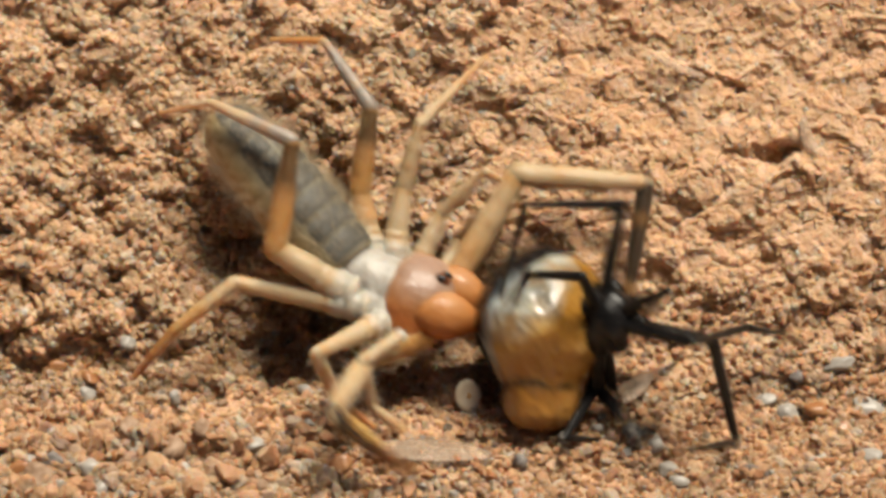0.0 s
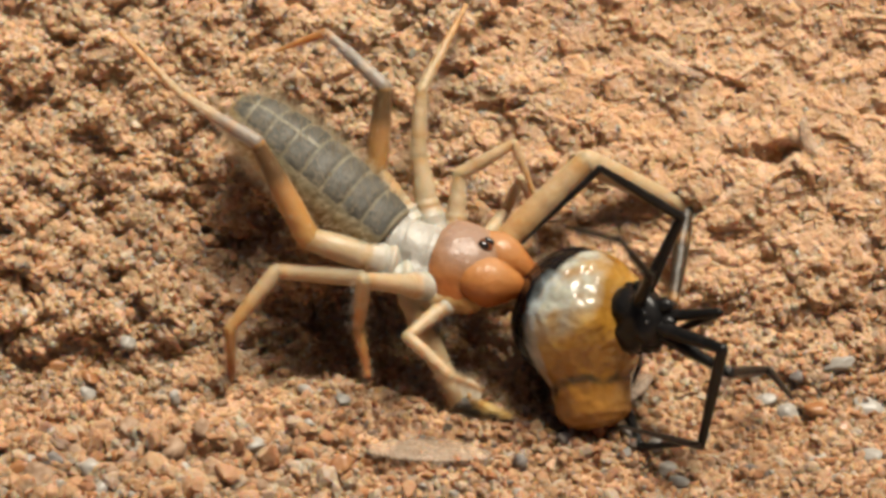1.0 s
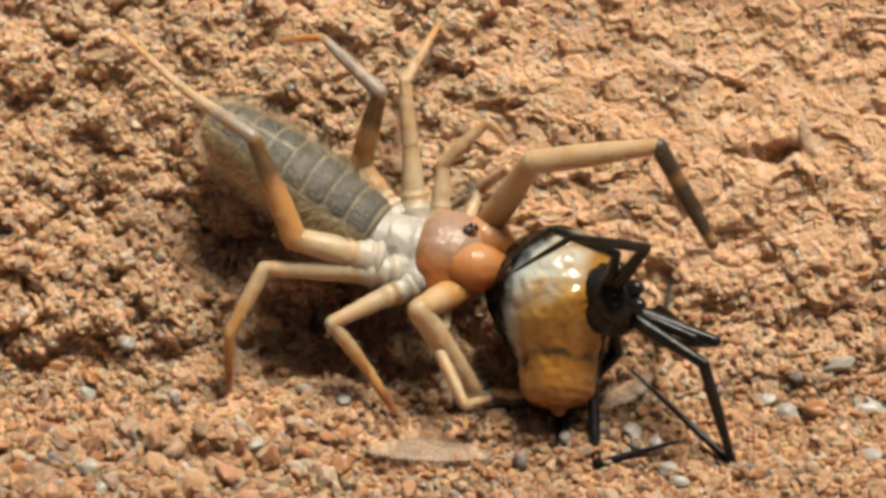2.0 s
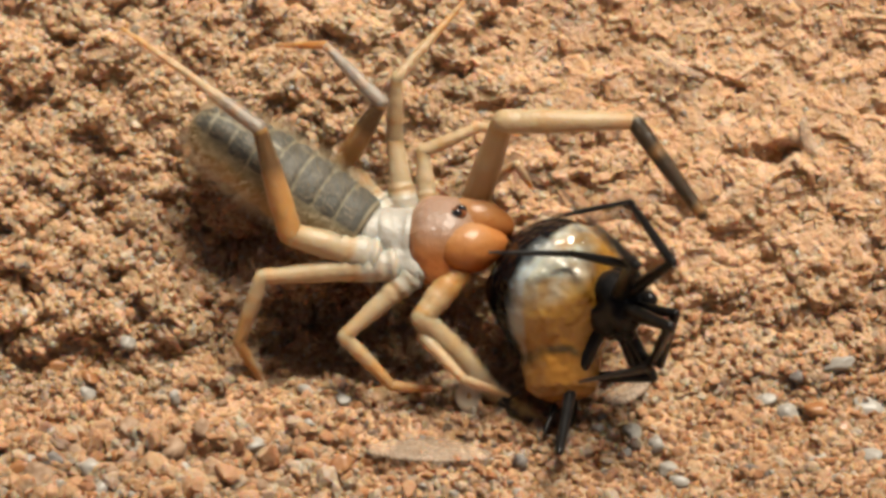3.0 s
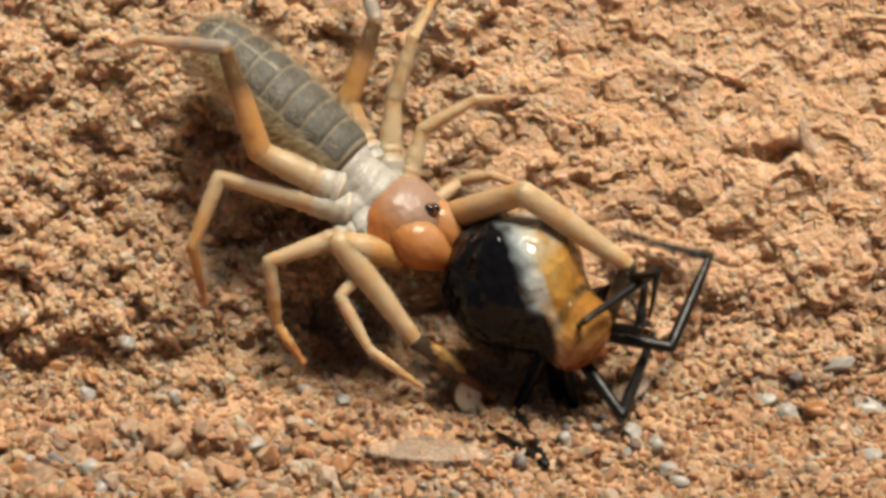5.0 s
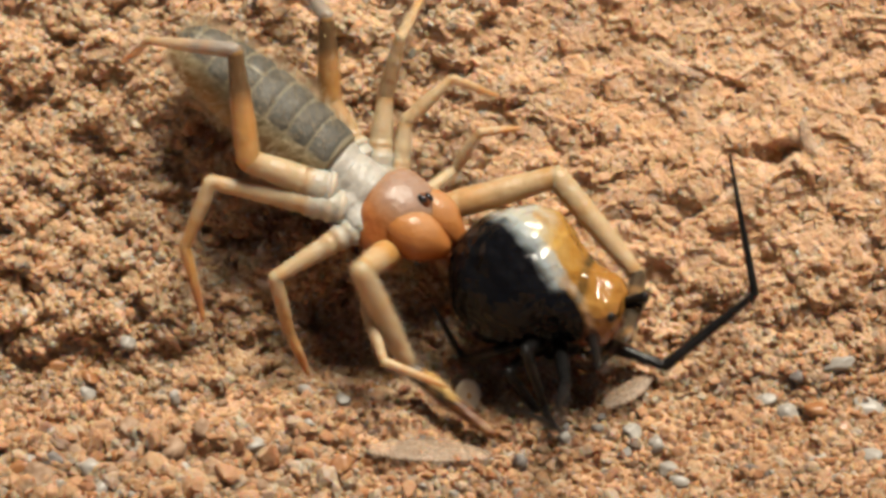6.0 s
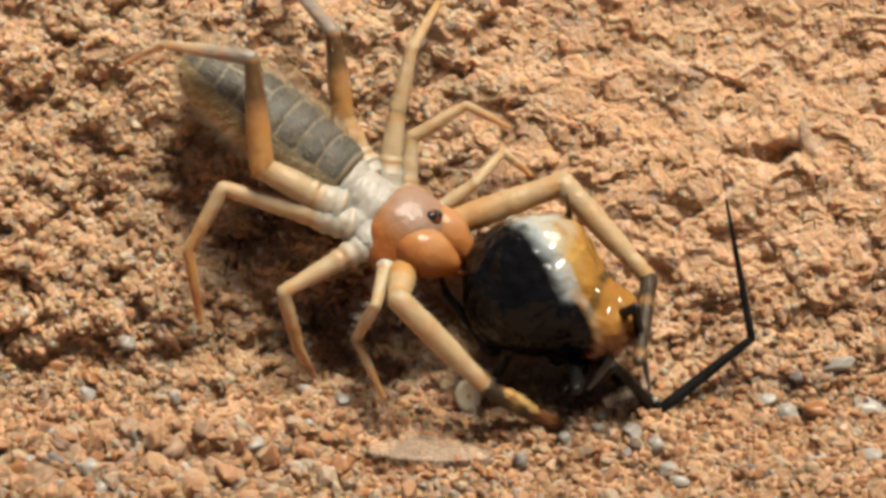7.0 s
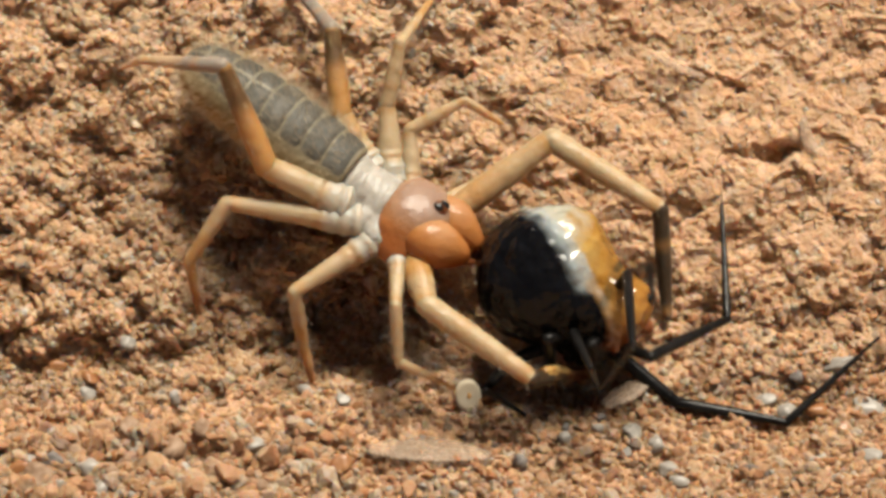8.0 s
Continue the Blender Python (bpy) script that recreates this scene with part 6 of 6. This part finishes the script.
def scatter_pebbles():
    """Loose coarse grains along the front of the floor, each a stone of its own."""
    rng = random.Random(77)
    kinds = []
    for mat, label, share in ((ORANGE_STONE, "smooth orange quartz pebble lying on the sand", 4), (PALE_STONE, "pale grey quartz pebble lying on the sand", 5), (TAN_STONE, "rough sandy brown pebble lying on the sand", 7), (DARK_STONE, "dark gritty pebble lying on the sand", 1)):
        kinds += [(pebble_mesh("pebble", 1.0, rng.uniform(0.55, 0.95), mat, rng.randrange(1000)), label) for _ in range(share)]
    for i in range(230):
        a, s = rng.uniform(-32, 32), -11.2 + 8.5 * rng.random() ** 1.5
        r = 0.26 + 0.42 * rng.random() ** 2.2
        r *= 1.5 if a < -8 and s < -5 else 0.72
        p, out = soil(a, s)
        me, label = rng.choice(kinds)
        ob = new("pebble", me)
        ob.matrix_basis = Matrix.LocRotScale((p + out * r * 0.35) * MM, Euler((rng.uniform(-0.6, 0.6), rng.uniform(-0.6, 0.6), rng.uniform(0, 6.28))), Vector((r, r, r)))
        tagged(ob, label, "pebble", "pebbles on the sand")


TAN_STONE = plain("tan_grit", (0.179, 0.100, 0.055), (0.279, 0.188, 0.125), 0.7, 1100, 0.0003)
scatter_pebbles()


def build_seed():
    """An upright flattened seed with an orange scar on its face."""
    p, out = soil(1.75, -2.1)
    husk = plain("cream_husk", (0.52, 0.44, 0.31), (0.60, 0.53, 0.41), 0.5, 900)
    me = bpy.data.meshes.new("seed")
    bm = lathe([(-0.26, 0.05), (-0.27, 0.6), (-0.28, 0.82), (-0.22, 0.95), (-0.08, 1.0), (0.1, 1.0), (0.22, 0.93), (0.28, 0.75), (0.26, 0.05)], 44, 0.95, 1.22, m=Euler((0, 0, radians(90))).to_matrix().to_4x4(), wobble=0.006)
    bm.to_mesh(me)
    bm.free()
    me.materials.append(husk)
    for f in me.polygons:
        f.use_smooth = True
    ob = tagged(new("seed", me), "flat cream seed with an orange scar standing in the sand", "seed")
    ob.matrix_basis = axes((p + Vector((0, 0.0, 1.3))) * MM, Vector((1, 0, 0.05)), Vector((0, 0.45, 1)))
    part("scar", blob(0.08, -0.25, 0.05, 0.17, 0.07, 0.25, sub=3, lump=0.4), plain("orange_scar", (0.40, 0.20, 0.06), (0.50, 0.29, 0.11), 0.5), ob, "small orange scar")
    return ob


build_seed()


def wing_material():
    m, nt, p = material("wing_membrane")
    co = coords(nt)
    nt.links.new(ramp(nt, noise_node(nt, co, 500, 4), [(0.35, (0.476, 0.347, 0.245)), (0.65, (0.530, 0.408, 0.306))]).outputs[0], p.inputs["Base Color"])
    p.inputs["Roughness"].default_value = 0.45
    p.inputs["Alpha"].default_value = 0.42
    return m


WING = wing_material()


def build_wing(a, s, turn, length, width, bend, lift, label):
    """A shed wing: a thin bowed membrane with a stiff front vein."""
    p, out = soil(a, s)
    me = bpy.data.meshes.new("shed_wing")
    bm = bmesh.new()
    n, m = 20, 6
    top = []
    for i in range(n + 1):
        u = i / n
        half = width * (math.sin(math.pi * min(1, 0.06 + u * 0.92)) ** 0.6)
        row = []
        for j in range(m + 1):
            v = j / m * 2 - 1
            row.append(bm.verts.new(Vector(((u - 0.5) * length, v * half + bend * ((u - 0.5) * 2) ** 2, 0.12 * width * (1 - v * v) + 0.03 * math.sin(9 * u))) * MM))
        top.append(row)
    for i in range(n):
        for j in range(m):
            bm.faces.new((top[i][j], top[i + 1][j], top[i + 1][j + 1], top[i][j + 1]))
    bmesh.ops.solidify(bm, geom=bm.faces[:], thickness=0.00003)
    bm.to_mesh(me)
    bm.free()
    me.materials.append(WING)
    for f in me.polygons:
        f.use_smooth = True
    ob = tagged(new("shed_wing", me), label, "insect wing", "shed wings")
    x = Vector((math.cos(turn), 0, 0)) + Vector((1, 0, 0)).cross(-out) * math.sin(turn)
    ob.matrix_basis = axes((p + out * lift) * MM, x, out)
    part("vein", lathe([(-0.5 * length, 0.03), (-0.3 * length, 0.05), (0.45 * length, 0.03)], 6, m=Matrix.Translation(Vector((0, 0.0, 0.1 * width)) * MM)), WING, ob)
    return ob


build_wing(-1.0, -7.5, -0.08, 8.8, 1.3, -0.25, 0.25, "pale beige shed insect wing lying on the sand")
build_wing(13.2, -2.1, 0.72, 4.8, 0.95, 0.1, 1.3, "pale beige shed insect wing lying on the sand")
build_wing(17.0, 23.3, -0.42, 4.4, 0.35, 0.15, 0.5, "narrow pale shed insect wing on the soil bank")
build_wing(26.3, 18.0, -1.1, 3.4, 0.5, 0.6, 0.6, "curled pale shed insect wing on the soil bank")



# ---- what moves ----
def chain(pieces, lengths, hips, tracks, bodies):
    """Key a limb: every piece starts where the one before it ends and points to its joint."""
    poses = [[] for _ in pieces]
    for t, hip, held in zip(TIMES, hips, bodies):
        at, above = hip, None
        for i, (length, track) in enumerate(zip(lengths, tracks)):
            to = smooth_track(track, t) - at
            m = axes(at, to, OUT + Vector((0, 0, 0.0003)))
            if i == 0:
                above = m
                poses[i].append((t, held.inverted() @ m))
            else:
                poses[i].append((t, above.inverted() @ m))
            at = at + to.normalized() * length * MM
    for ob, rows in zip(pieces, poses):
        walk(ob, rows)


def prey_pose(t):
    origin = stage(0, 0, 0)
    tip, dark = smooth_track(PREY_TIP, t) - origin, smooth_track(PREY_DARK, t) - origin
    return axes(smooth_track(PREY_MIDDLE, t), tip, dark)


def motions():
    held = [camel_pose(t) for t in TIMES]
    walk(camel, list(zip(TIMES, held)))
    rows = []
    for t, m in zip(TIMES, held):
        waist = m @ (Vector((-6.0, 0, -0.3)) * MM)
        back = smooth_track(CAMEL_TAIL, t) - waist
        up = OUT.normalized() * 0.78 + OUT.cross(-back).normalized() * 0.62
        rows.append((t, m.inverted() @ axes(waist, back, up)))
    walk(camel_abdomen, rows)
    for (pieces, hip, tracks), kind in zip(CAMEL_LIMBS, ("leg4n", "leg4f", "leg3n", "leg3f", "leg2n", "leg2f", "leg1n", "leg1f", "palpn", "palpf")):
        chain(pieces, LIMB_KINDS[kind][0], [m @ (Vector(hip) * MM) for m in held], tracks, held)
    caught = [prey_pose(t) for t in TIMES]
    walk(prey, list(zip(TIMES, caught)))
    heads = [smooth_track(PREY_HEAD, t) for t in TIMES]
    walk(prey_head, [(t, m.inverted() @ axes(h, h - m.translation, OUT)) for t, m, h in zip(TIMES, caught, heads)])
    for key, pieces in PREY_LEGS.items():
        chain(pieces, PREY_LENGTHS[key], heads, PREY_TRACKS[key], caught)


motions()
